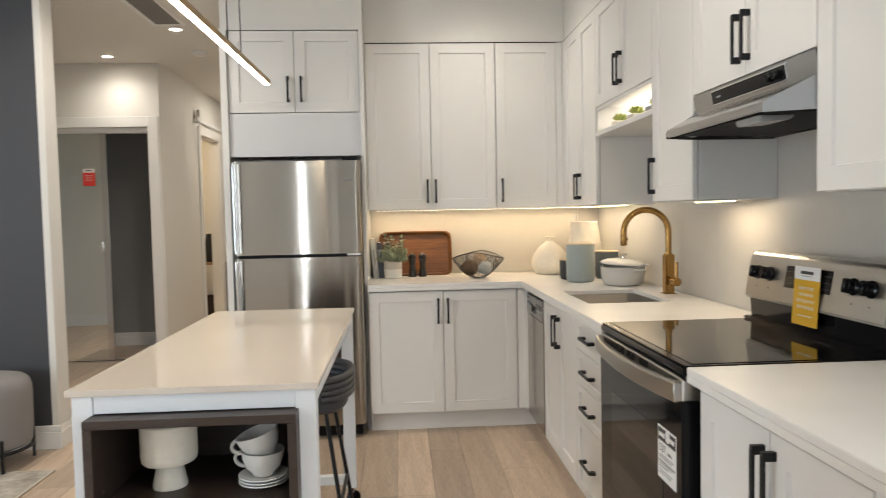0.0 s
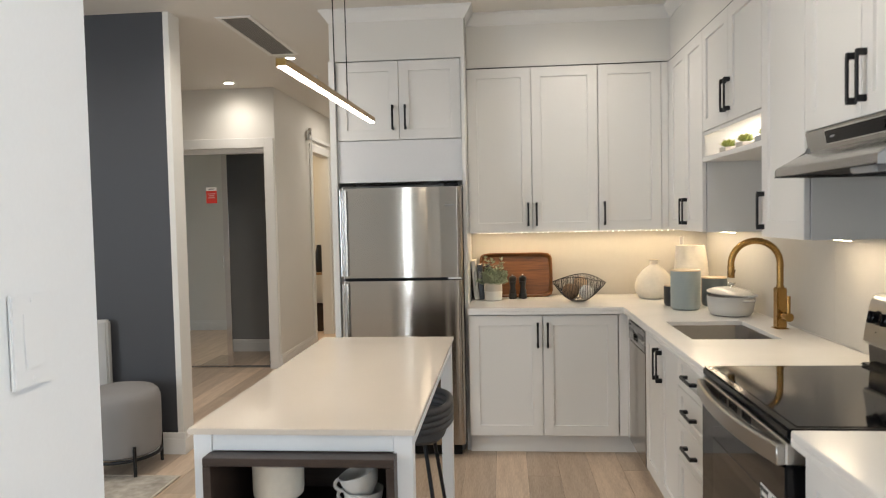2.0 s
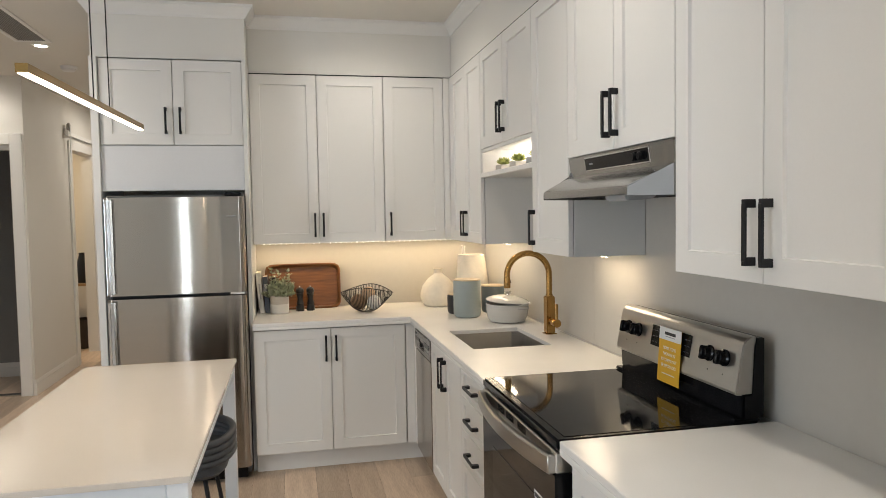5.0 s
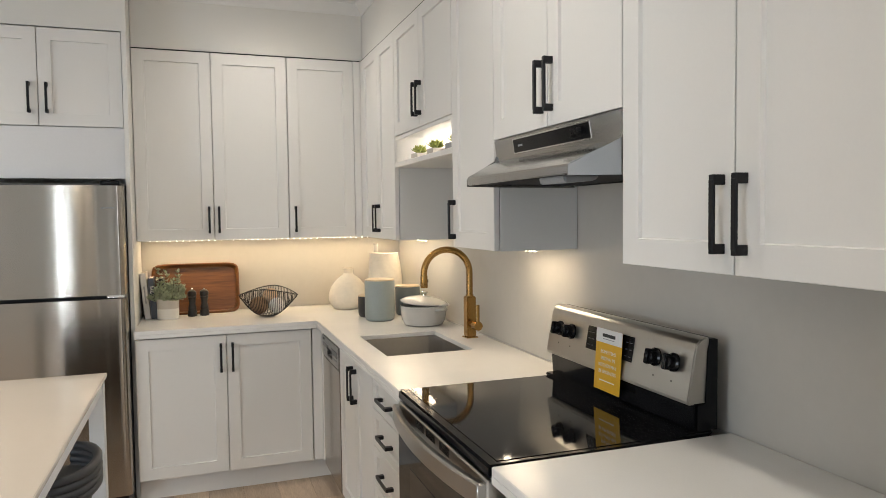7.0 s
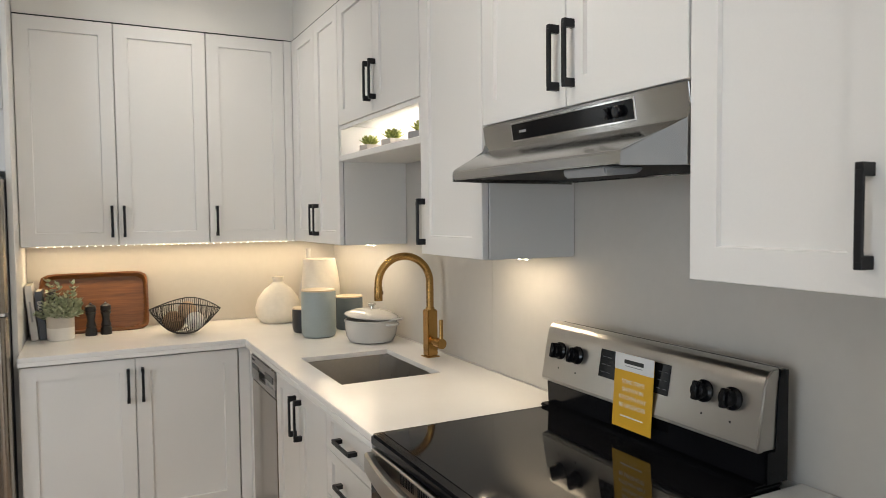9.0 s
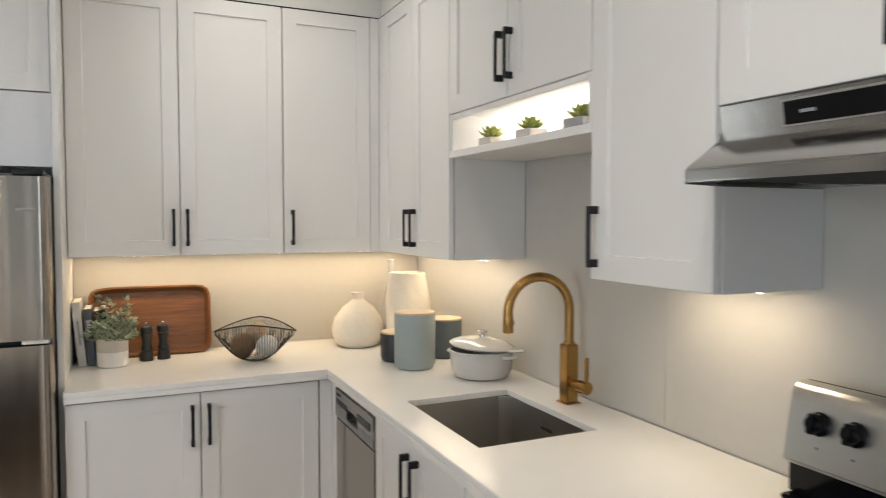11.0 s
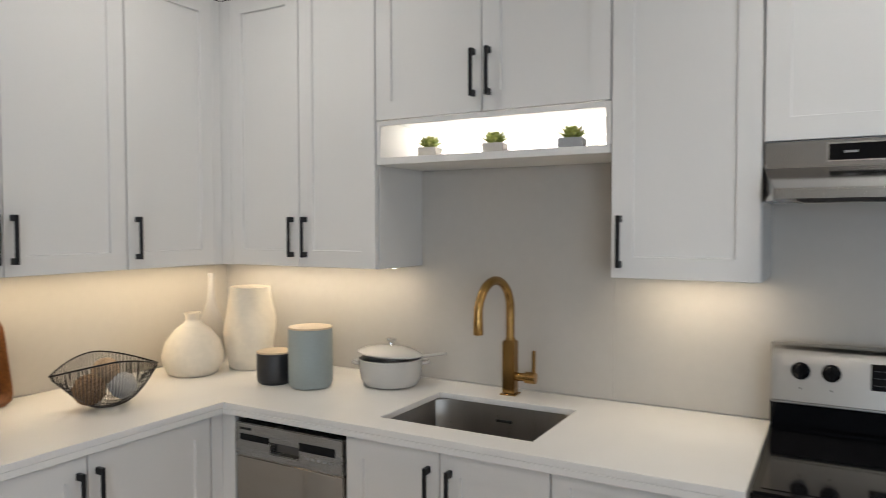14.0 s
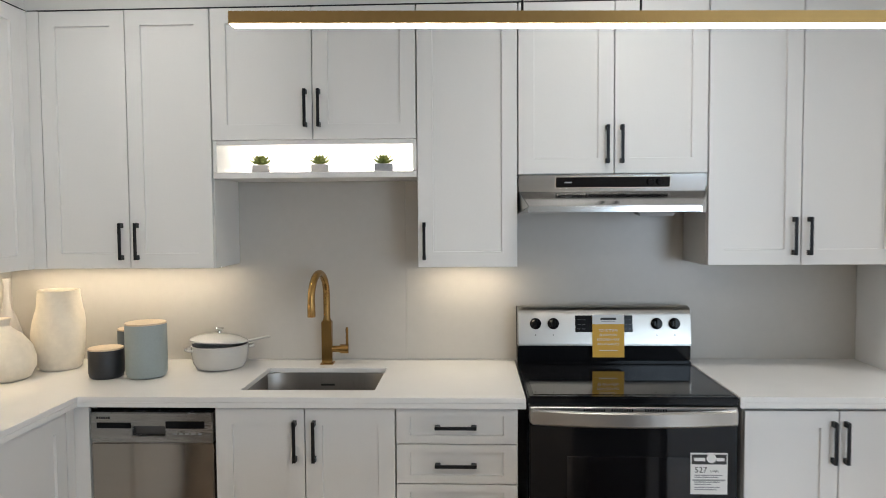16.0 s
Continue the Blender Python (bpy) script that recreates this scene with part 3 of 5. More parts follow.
def worktop(label, us, vs, solid, top, edges):
    """A thin slab, with a built-down edge along its open sides."""
    t = thing("worktop", label, "countertop", pose(0, 0, top))
    part("slab", cells(us, vs, solid, -0.020, 0.0, "xyz", 0.002), QUARTZ, t)
    for x0, x1, y0, y1 in edges:
        part("front_edge", box(x0, x1, y0, y1, -0.040, -0.0202, 0.001), QUARTZ, t, "deep quartz front edge")


worktop("white quartz L-shaped worktop with a sink cut-out", [0.168, 1.105, SX0, SX1, RIGHT - 0.010], [4.003, SY0, SY1, 5.672, BACK - 0.010],
        lambda x, y: (y > 5.672 or x > 1.105) and not (SX0 < x < SX1 and SY0 < y < SY1), 0.917,
        [(0.168, 1.105, 5.672, 5.692), (1.105, 1.125, 4.003, 5.692), (1.1252, 1.78, 4.003, 4.023)])
worktop("short white quartz worktop beside the range", [1.105, RIGHT - 0.010], [2.474, 3.236], lambda x, y: True, 0.924,
        [(1.105, 1.125, 2.474, 3.236), (1.1252, 1.78, 3.216, 3.236)])

sink = thing("sink", "undermount stainless steel kitchen sink", "sink", pose((SX0 + SX1) / 2, (SY0 + SY1) / 2, 0.8965))
bm, rows = bmesh.new(), []
hx, hy = (SX1 - SX0) / 2 + 0.002, (SY1 - SY0) / 2 + 0.002
for k, z in ((1.06, -0.002), (1.06, 0), (1.0, 0), (0.995, -0.003), (0.98, -0.19), (0.93, -0.215), (0.10, -0.225)):
    ring = []
    for i in range(32):
        a = 2 * math.pi * (i + 0.5) / 32
        c, s = math.cos(a), math.sin(a)
        r = 1 / max((abs(c) ** 14 + abs(s) ** 14) ** (1 / 14), 1e-6)
        ring.append(bm.verts.new((hx * k * c * r, hy * k * s * r, z)))
    rows.append(ring)
for p, q in zip(rows, rows[1:]):
    for i in range(32):
        bm.faces.new((p[i], p[(i + 1) % 32], q[(i + 1) % 32], q[i]))
part("basin", bm, SINK_STEEL, sink, smooth=True)
part("overflow_slot", box(hx * 0.972 - 0.004, hx * 0.985, -0.030, 0.030, -0.056, -0.048, 0.001), DARK_GAP, sink)
part("drain", lathe([(0, -0.224), (0.05, -0.224), (0.055, -0.22), (0.05, -0.217), (0.03, -0.223), (0, -0.223)], 24), CHROME, sink, "round chrome drain", True)

# ---- appliances ----
fridge = thing("fridge", "stainless steel top-freezer fridge", "fridge", pose(-0.232, 5.628, 0))
part("cabinet_body", box(-0.370, 0.370, 0.075, 0.66, 0.03, 1.676, 0.004), material("fridge_side_grey", (0.09, 0.09, 0.09), 0.5), fridge, "dark grey fridge body")


def fridge_door(z0, z1):
    """A door whose face swells a little and rounds off at both sides."""
    bm, pts = bmesh.new(), []
    for i in range(73):
        u = -1 + 2 * i / 72
        pts.append((0.376 * u, 0.012 * abs(u) ** 2 + 0.022 * max(0, (abs(u) - 0.93) / 0.07) ** 2 + 0.0006 * math.sin(26 * u) * max(0, u - 0.2)))
    outline = pts + [(0.376, 0.068), (-0.376, 0.068)]
    return prism(outline, z0, z1, "z")


for z0, z1 in ((1.115, 1.664), (0.085, 1.096)):
    d = part("door", fridge_door(z0, z1), STEEL, fridge, smooth=True)
    part("handle", prism([(-0.364, -0.004), (-0.358, -0.034), (-0.344, -0.040), (-0.330, -0.034), (-0.326, 0.002)], z0 + 0.012, z1 - 0.012, "z", 0.002), CHROME, d, "bright vertical grip along the door's edge")
part("hinge_cover", box(0.27, 0.36, 0.01, 0.10, 1.666, 1.686, 0.004), BLACK, fridge)
part("hinge_bracket", box(0.285, 0.366, 0.006, 0.06, 1.101, 1.115, 0.002), CHROME, fridge)
part("gasket", box(-0.355, 0.355, 0.060, 0.076, 0.09, 1.662), DARK_GAP, fridge)
part("kick_grille", box(-0.35, 0.35, 0.05, 0.075, 0.012, 0.085, 0.003), BLACK, fridge)
part("badge", box(0.276, 0.330, 0.003, 0.011, 1.549, 1.556, 0.001), GREY_INK, fridge, "small maker's badge")

# dishwasher
dish = thing("dishwasher", "slim stainless steel dishwasher with a pocket handle", "dishwasher", facing(1.128, 5.640))
part("tub", box(0.004, 0.470, 0.045, 0.60, 0.11, 0.862, 0.002), BLACK, dish, "black tub")
part("door", box(0.004, 0.470, 0.0, 0.043, 0.12, 0.735, 0.004, seg=2), STEEL, dish)
ctl = part("control_panel", cells([0.004, 0.165, 0.290, 0.470], [0.738, 0.762, 0.800, 0.852], lambda x, z: not (0.165 < x < 0.290 and 0.762 < z < 0.800), -0.004, 0.04, "xzy", 0.003), SHADED_STEEL, dish)
part("display", box(0.028, 0.160, -0.0055, -0.003, 0.792, 0.814, 0.001), BLACK, ctl, "black display strip")
part("display", box(0.292, 0.440, -0.0055, -0.003, 0.792, 0.820, 0.001), BLACK, ctl, "black display strip")
part("pocket", box(0.166, 0.289, 0.022, 0.030, 0.763, 0.799), material("pocket_grey", (0.12, 0.12, 0.12), 0.4, 0.8), ctl, "recessed grip")
for i in range(5):
    part("button", box(0.318 + 0.024 * i, 0.334 + 0.024 * i, -0.006, -0.003, 0.768, 0.776, 0.001), GREY_INK, ctl)
for i in range(6):
    part("vent_slot", box(0.028 + 0.009 * i, 0.034 + 0.009 * i, -0.0050, -0.003, 0.828, 0.836), DARK_GAP, ctl)

# range
rng = thing("range", "black glass-top electric range with steel trim", "oven", facing(1.118, 3.996) @ pose(0, 0, 0.008))
RW = 0.756
part("oven_body", box(0.004, RW - 0.004, 0.045, 0.655, 0.05, 0.884, 0.003), BLACK, rng, "black enamelled body")
part("cooktop_rim", box(0.0, RW, -0.018, 0.61, 0.885, 0.917, 0.006, seg=2), BLACK, rng, "glossy black cooktop frame", True)
part("cooktop", box(0.022, RW - 0.022, 0.012, 0.520, 0.9172, 0.9185), GLASS_TOP, rng, "glossy black ceramic glass")
part("cooktop_lip", box(0.0, RW, 0.524, 0.61, 0.917, 0.929, 0.004, seg=2), BLACK, rng, smooth=True)
door = part("oven_door", box(0.006, RW - 0.006, -0.022, 0.043, 0.225, 0.818, 0.005, seg=2), OVEN_GLASS, rng, "black glass oven door")
part("door_trim", box(0.006, RW - 0.006, -0.020, 0.040, 0.820, 0.880, 0.004), STEEL_H, door, "brushed steel strip with vents")
for g0 in (0.20, 0.30, 0.42):
    for i in range(9):
        part("vent_slot", box(g0 + i * 0.009, g0 + i * 0.009 + 0.005, -0.0208, -0.019, 0.850, 0.874), DARK_GAP, door)
pts = []
for i in range(25):
    u = -1 + 2 * i / 24
    pts.append((RW / 2 + u * 0.362, -0.070 + 0.034 * u * u))
bm = bmesh.new()
ring = []
for x, y in pts:
    ring.append([bm.verts.new((x, y + dy, z)) for dy, z in ((0, 0.818), (-0.006, 0.824), (-0.006, 0.868), (0, 0.874), (0.014, 0.872), (0.014, 0.820))])
for p, q in zip(ring, ring[1:]):
    for k in range(6):
        bm.faces.new((p[k], p[(k + 1) % 6], q[(k + 1) % 6], q[k]))
bm.faces.new(ring[0])
bm.faces.new(ring[-1][::-1])
for x0 in (0.012, RW - 0.046):
    box(x0, x0 + 0.034, -0.042, -0.018, 0.820, 0.872, 0.003, bm)
part("door_handle", bm, STEEL_H, door, "bowed flat steel handle", True)
part("window", box(0.14, RW - 0.14, -0.0235, -0.020, 0.36, 0.70, 0.001), GLASS_TOP, door, "dark oven window")
part("drawer", box(0.006, RW - 0.006, -0.022, 0.043, 0.075, 0.218, 0.005, seg=2), STEEL_H, rng, "steel storage drawer front")
for x0 in (0.03, RW - 0.07):
    part("foot", box(x0, x0 + 0.04, 0.08, 0.12, -0.008, 0.05, 0.004), BLACK, rng)
# backguard: black lower part, steel panel leaning back, black end caps
part("backguard", prism([(0.552, 0.930), (0.548, 1.003), (0.542, 1.010), (0.618, 1.010), (0.618, 0.930)], 0.002, RW - 0.002, "x", 0.002), BLACK, rng, "black lower backguard")
guard = part("control_panel", prism([(0.532, 0.998), (0.528, 1.004), (0.550, 1.128), (0.555, 1.147), (0.563, 1.160), (0.574, 1.167), (0.596, 1.169), (0.596, 0.998)], 0.0, RW, "x", 0.006), STEEL_H, rng, "brushed steel control panel", True)
for x0 in (-0.003, RW + 0.0005):
    part("end_cap", prism([(0.556, 0.930), (0.556, 0.997), (0.580, 0.998), (0.588, 1.140), (0.594, 1.158), (0.600, 1.164), (0.619, 1.164), (0.619, 0.930)], x0, x0 + 0.0025, "x", 0.0008), BLACK, rng, "black end cap")
part("back_panel", box(0.0, RW, 0.5965, 0.619, 1.0105, 1.165, 0.003), BLACK, rng, "black rear panel")
lean = math.atan2(0.026, 0.146)
GP = Matrix.Translation((0, 0.5275, 1.004)) @ Matrix.Rotation(-lean, 4, "X")
for kx in (0.078, 0.156, 0.606, 0.683):
    kb = lathe([(0.0, 0), (0.025, 0), (0.025, 0.006), (0.019, 0.010), (0.018, 0.026), (0.015, 0.029), (0, 0.029)], 28)
    box(-0.0075, 0.0075, -0.021, 0.021, 0.010, 0.036, 0.003, kb)
    part("knob", kb, BLACK, guard, "black control knob", True, GP @ pose(kx, 0, 0.092, 90, 0, 0))
    part("knob_mark", box(-0.0022, 0.0022, -0.0006, 0.0, 0, 0.0045), INK, guard, at=GP @ pose(kx, -0.0005, 0.040))
part("display", box(0.252, 0.502, -0.002, 0.001, 0.055, 0.128, 0.001), BLACK, guard, "black clock display", at=GP)
for i in range(3):
    for j in range(2):
        part("display_mark", box(0.262 + 0.02 * j, 0.276 + 0.02 * j, -0.0028, -0.002, 0.068 + 0.02 * i, 0.070 + 0.02 * i), DIM_INK, guard, at=GP)
        part("display_mark", box(0.466 + 0.02 * j, 0.476 + 0.02 * j, -0.0028, -0.002, 0.068 + 0.02 * i, 0.070 + 0.02 * i), DIM_INK, guard, at=GP)

card = thing("hanging_card", "yellow and white notice card on the range", "sign", facing(1.118, 3.996) @ pose(0, 0, 0.008) @ GP @ pose(0.394, -0.006, 0.040, 0, 0, 0) @ pose(0, 0, 0, 6, 0, 0))
part("card", box(-0.069, 0.069, -0.001, 0.0, -0.095, 0.092), YELLOW, card)
part("heading", box(-0.069, 0.069, -0.0016, -0.001, 0.050, 0.092), PAPER, card, "white heading strip")
part("logo_bar", box(-0.034, 0.034, -0.0022, -0.0016, 0.068, 0.078), INK, card, "black logo bar")
part("logo_bar", box(-0.030, 0.030, -0.0022, -0.0016, 0.061, 0.063), GREY_INK, card)
for i, line in enumerate(("SOME ITEMS", "SHOWN IN", "KITCHEN MAY", "BE UPGRADES")):
    letters(line, 0.0148, pose(0, -0.0014, 0.018 - 0.020 * i, 90, 0, 0), PAPER, card)
part("small_print", box(-0.040, 0.040, -0.0016, -0.001, -0.066, -0.063), PAPER, card)

tag = thing("energy_label", "white energy label stuck on the oven door", "label", facing(1.118, 3.996) @ pose(0.648, -0.0225, 0.648))
part("paper", box(-0.066, 0.066, -0.0012, 0.0, -0.076, 0.076, 0.0004), PAPER, tag)
part("heading", box(-0.062, 0.062, -0.0018, -0.0012, 0.034, 0.070), INK, tag, "black heading bar")
part("emblem", lathe([(0, 0), (0.017, 0), (0.017, 0.0006), (0, 0.0006)], 20), PAPER, tag, at=pose(0.008, -0.0018, 0.056, 90, 0, 0))
for x0, x1 in ((-0.054, -0.014), (0.026, 0.054)):
    part("heading_bar", box(x0, x1, -0.0024, -0.0018, 0.046, 0.058), PAPER, tag)
letters("527", 0.030, pose(-0.052, -0.0016, 0.004, 90, 0, 0), INK, tag, align="LEFT")
letters("kWh", 0.015, pose(0.004, -0.0016, 0.004, 90, 0, 0), INK, tag, align="LEFT")
for i, (w, z) in enumerate(((0.10, -0.008), (0.085, -0.015), (0.09, -0.033), (0.06, -0.041), (0.09, -0.052), (0.08, -0.060))):
    part("text_bar", box(-0.052, -0.052 + w, -0.0018, -0.0012, z, z + 0.0035), GREY_INK, tag)
part("scale_bar", box(-0.058, 0.058, -0.0018, -0.0012, -0.027, -0.021), GREY_INK, tag)

# hood
hood = thing("range_hood", "stainless steel under-cabinet range hood", "hood", facing(1.455, 4.004) @ pose(0, 0, 0.0095))
HW = 0.758
shell = [(0.0, 1.736), (0.010, 1.668), (-0.020, 1.656), (-0.108, 1.612), (-0.113, 1.606), (-0.113, 1.583), (-0.105, 1.583), (-0.105, 1.594), (0.31, 1.594), (0.31, 1.583), (0.325, 1.583), (0.325, 1.736)]
bm = prism(shell, 0.0, HW, "x")
for v in bm.verts:
    # the canopy narrows towards its front lip
    if v.co.y < 0.0:
        v.co.x += (0.030 if v.co.x < HW / 2 else -0.056) * min(1, -v.co.y / 0.113)
bmesh.ops.bevel(bm, geom=[e for e in bm.edges if e.is_manifold and e.calc_face_angle(0) > 0.3], offset=0.0022, segments=2, affect="EDGES", clamp_overlap=True)
part("shell", bm, HOOD_STEEL, hood, smooth=True)
for x0 in (-0.0005, HW - 0.0035):
    bm = prism([(-0.112, 1.606), (-0.1135, 1.601), (-0.1135, 1.580), (0.0, 1.579), (0.310, 1.578), (0.310, 1.684), (0.006, 1.684), (0.0, 1.668)], x0, x0 + 0.004, "x")
    for v in bm.verts:
        if v.co.y < 0.0:
            v.co.x += (0.030 if x0 < 0.1 else -0.056) * min(1, -v.co.y / 0.113)
    part("side_panel", bm, HOOD_STEEL, hood, "polished side panel")
part("filter", box(0.075, HW - 0.075, -0.08, 0.29, 1.585, 1.593, 0.002), FILTER, hood, "dark grease filter")
part("lamp_cover", prism([(-0.075, 1.586), (-0.068, 1.566), (0.02, 1.572), (0.035, 1.586)], 0.47, 0.61, "x", 0.004), material("hood_lamp_cover", (0.36, 0.37, 0.38), 0.3), hood, "frosted hood lamp cover")
FP = Matrix.Translation((0, 0.0115, 1.666)) @ Matrix.Rotation(math.atan2(0.012, 0.072), 4, "X")
part("strip_frame", box(0.146, 0.614, -0.0022, 0.001, 0.014, 0.064, 0.0008), CHROME, hood, "thin bright frame", at=FP)
part("control_strip", box(0.150, 0.610, -0.003, 0.002, 0.018, 0.060, 0.001), BLACK, hood, "black control strip", at=FP)
for kx in (0.53, 0.568):
    part("knob", lathe([(0, 0), (0.013, 0), (0.013, 0.010), (0.010, 0.014), (0, 0.014)], 20), BLACK, hood, "small black knob", True, FP @ pose(kx, -0.003, 0.039, 90, 0, 0))
part("badge", box(0.185, 0.215, -0.0038, -0.003, 0.036, 0.042), GREY_INK, hood, at=FP)


# ---- island, stool and pendant ----
IX0, IX1, IY0, IY1 = -0.480, 0.150, 3.260, 4.712
island = thing("kitchen_island", "white framed island table with a cream quartz top", "island", pose(0, 0, 0))
part("tabletop", box(IX0, IX1, IY0, IY1, 0.895, 0.912, 0.002, seg=2), ISLAND_TOP, island, "polished cream quartz top")
a, b, c, d = IX0 + 0.012, IX1 - 0.008, IY0 + 0.010, IY1 - 0.012
FRAME_W = material("white_frame_paint", (0.78, 0.79, 0.80), 0.35, vary=0.015, scale=3, fine=120)
for x0, x1 in ((a, a + 0.052), (b - 0.052, b)):
    part("leg", box(x0, x1, c, c + 0.052, 0.0, 0.8945, 0.002), FRAME_W, island)
    lg = part("leg", box(x0, x1, d - 0.052, d, 0.085, 0.8945, 0.002), FRAME_W, island)
    wheel = lathe([(0, -0.011), (0.030, -0.011), (0.034, -0.006), (0.034, 0.006), (0.030, 0.011), (0, 0.011)], 24)
    bmesh.ops.transform(wheel, matrix=pose((x0 + x1) / 2 + 0.01, d - 0.03, 0.034, 90, 0, 25), verts=wheel.verts[:])
    part("castor_wheel", wheel, BLACK, lg, "small black castor", True)
    fork = box((x0 + x1) / 2 - 0.016, (x0 + x1) / 2 + 0.016, d - 0.045, d - 0.012, 0.060, 0.086, 0.003)
    part("castor_fork", fork, CHROME, lg, "steel castor fork")
part("apron", box(a + 0.053, b - 0.053, c + 0.003, c + 0.049, 0.848, 0.8945, 0.001), FRAME_W, island)
part("apron", box(a + 0.053, b - 0.053, d - 0.049, d - 0.003, 0.848, 0.8945, 0.001), FRAME_W, island)
for x0 in (a + 0.003, b - 0.049):
    part("apron", box(x0, x0 + 0.046, c + 0.053, d - 0.053, 0.848, 0.8945, 0.001), FRAME_W, island)
part("stretcher", box(a + 0.053, b - 0.053, d - 0.045, d - 0.010, 0.10, 0.14, 0.001), FRAME_W, island)

CX0, CX1, CY0, CY1 = -0.421, 0.099, 3.216, 3.62
bc = thing("bookcase", "dark wood open bookcase under the island", "bookcase", pose(0, 0, 0))
part("top_board", box(CX0, CX1, CY0, CY1, 0.823, 0.845, 0.001), DARK_WOOD, bc)
part("bottom_board", box(CX0, CX1, CY0, CY1, 0.0, 0.060, 0.001), DARK_WOOD, bc)
part("side_board", box(CX0, CX0 + 0.022, CY0, CY1, 0.061, 0.822, 0.001), DARK_WOOD, bc)
part("side_board", box(CX1 - 0.022, CX1, CY0, CY1, 0.061, 0.822, 0.001), DARK_WOOD, bc)
part("back_board", box(CX0 + 0.023, CX1 - 0.023, CY1 - 0.016, CY1, 0.061, 0.822), DARK_WOOD, bc)
for z in (0.598, 0.338):
    part("shelf", box(CX0 + 0.023, CX1 - 0.023, CY0 + 0.012, CY1 - 0.017, z, z + 0.022, 0.001), DARK_WOOD, bc)
for z in (0.56, 0.588, 0.65):
    part("peg", lathe([(0, 0), (0.003, 0), (0.003, 0.003), (0, 0.003)], 10), CHROME, bc, at=pose(CX0 + 0.022, CY0 + 0.05, z, 0, 90, 0))

tl = thing("table_lamp", "small cream mushroom table lamp, unlit", "lamp", pose(-0.264, 3.37, 0.6205))
part("base", lathe([(0, 0), (0.044, 0), (0.045, 0.004), (0.033, 0.066), (0.032, 0.072), (0, 0.072)], 36), CERAMIC, tl, smooth=True)
part("shade", lathe([(0.0, 0.073), (0.066, 0.069), (0.071, 0.074), (0.0725, 0.086), (0.073, 0.172), (0.069, 0.176), (0, 0.176)], 40), CERAMIC, tl, smooth=True)


def saucer(r, h):
    return lathe([(0, 0), (r * 0.55, 0), (r * 0.6, 0.003), (r, h), (r - 0.001, h + 0.003), (r * 0.55, 0.006), (0, 0.006)], 36)


cupx, cupy = -0.014, 3.36
for i in range(3):
    pl = tagged(mesh_object("saucer", saucer(0.066, 0.010), WHITE_CER, True), "white ceramic saucer in a stack on the shelf", "saucer", "stacked saucers")
    pl.matrix_world = pose(cupx, cupy, 0.6205 + 0.008 * i)


def cup(m, label):
    t = thing("teacup", label, "cup", m, "stacked teacups")
    part("bowl", lathe([(0, 0), (0.028, 0), (0.030, 0.006), (0.045, 0.022), (0.054, 0.045), (0.057, 0.066), (0.055, 0.067), (0.051, 0.045), (0.040, 0.022), (0.0, 0.010)], 36), WHITE_CER, t, smooth=True)
    pts = [(-0.052 - 0.030 * math.sin(s), 0, 0.058 - 0.040 * (1 - math.cos(s)) / 2) for s in [math.pi * i / 12 for i in range(13)]]
    part("handle", tube(pts, 0.0052, 8), WHITE_CER, t, smooth=True)
    return t


cup(pose(cupx, cupy, 0.6455, 0, 0, -15), "white ceramic teacup on stacked saucers")
cup(pose(cupx + 0.004, cupy, 0.6990, 6, -16, -10), "white ceramic teacup tilted inside another cup")

EDGES = [(i, j) for i in range(8) for j in range(i + 1, 8) if bin(i ^ j).count("1") == 1]


def terrarium(m, S, lean):
    ter = thing("terrarium", "brass-framed geometric glass terrarium with moss", "terrarium", m, "terrariums on the lower shelf")
    tilt = Matrix.Rotation(radians(lean), 3, "Y") @ Matrix.Rotation(radians(10), 3, "X")
    cube = [tilt @ Vector((sx * S, sy * S, sz * S)) for sx in (-1, 1) for sy in (-1, 1) for sz in (-1, 1)]
    low = min(v.z for v in cube) - 0.004
    cube = [v - Vector((0, 0, low)) for v in cube]
    for i, j in EDGES:
        part("frame_bar", tube([cube[i], cube[j]], 0.0026, 6), GOLD_FRAME, ter)
    ctr = sum(cube, Vector()) / 8
    for q in ((0, 1, 3, 2), (4, 5, 7, 6), (0, 1, 5, 4), (2, 3, 7, 6), (0, 2, 6, 4), (1, 3, 7, 5)):
        bm = bmesh.new()
        off = (sum((cube[k] for k in q), Vector()) / 4 - ctr).normalized() * 0.0008
        lo = [bm.verts.new(cube[k] * 0.985 + ctr * 0.015 - off) for k in q]
        hi = [bm.verts.new(cube[k] * 0.985 + ctr * 0.015 + off) for k in q]
        bm.faces.new(lo), bm.faces.new(hi[::-1])
        for k in range(4):
            bm.faces.new((lo[k], lo[(k + 1) % 4], hi[(k + 1) % 4], hi[k]))
        part("glass_pane", bm, GLASS, ter)
    bm, rm = bmesh.new(), random.Random(3)
    for i in range(60):
        a_, r_ = rm.uniform(0, 6.28), S * 0.55 * math.sqrt(rm.random())
        bmesh.ops.create_icosphere(bm, subdivisions=1, radius=rm.uniform(0.005, 0.011), matrix=Matrix.Translation((r_ * math.cos(a_), r_ * math.sin(a_), ctr.z + rm.uniform(-0.4, 0.15) * S)))
    tagged(part("moss", bm, LEAF, ter, "clump of green moss"), "", "", "", "stuff")


terrarium(pose(-0.205, 3.36, 0.361, 0, 0, 24), 0.080, 38)
terrarium(pose(-0.040, 3.43, 0.361, 0, 0, -12), 0.060, 45)

stool = thing("counter_stool", "charcoal padded low-back stool with black metal legs", "stool", pose(-0.035, 4.30, 0, 0, 0, 0))


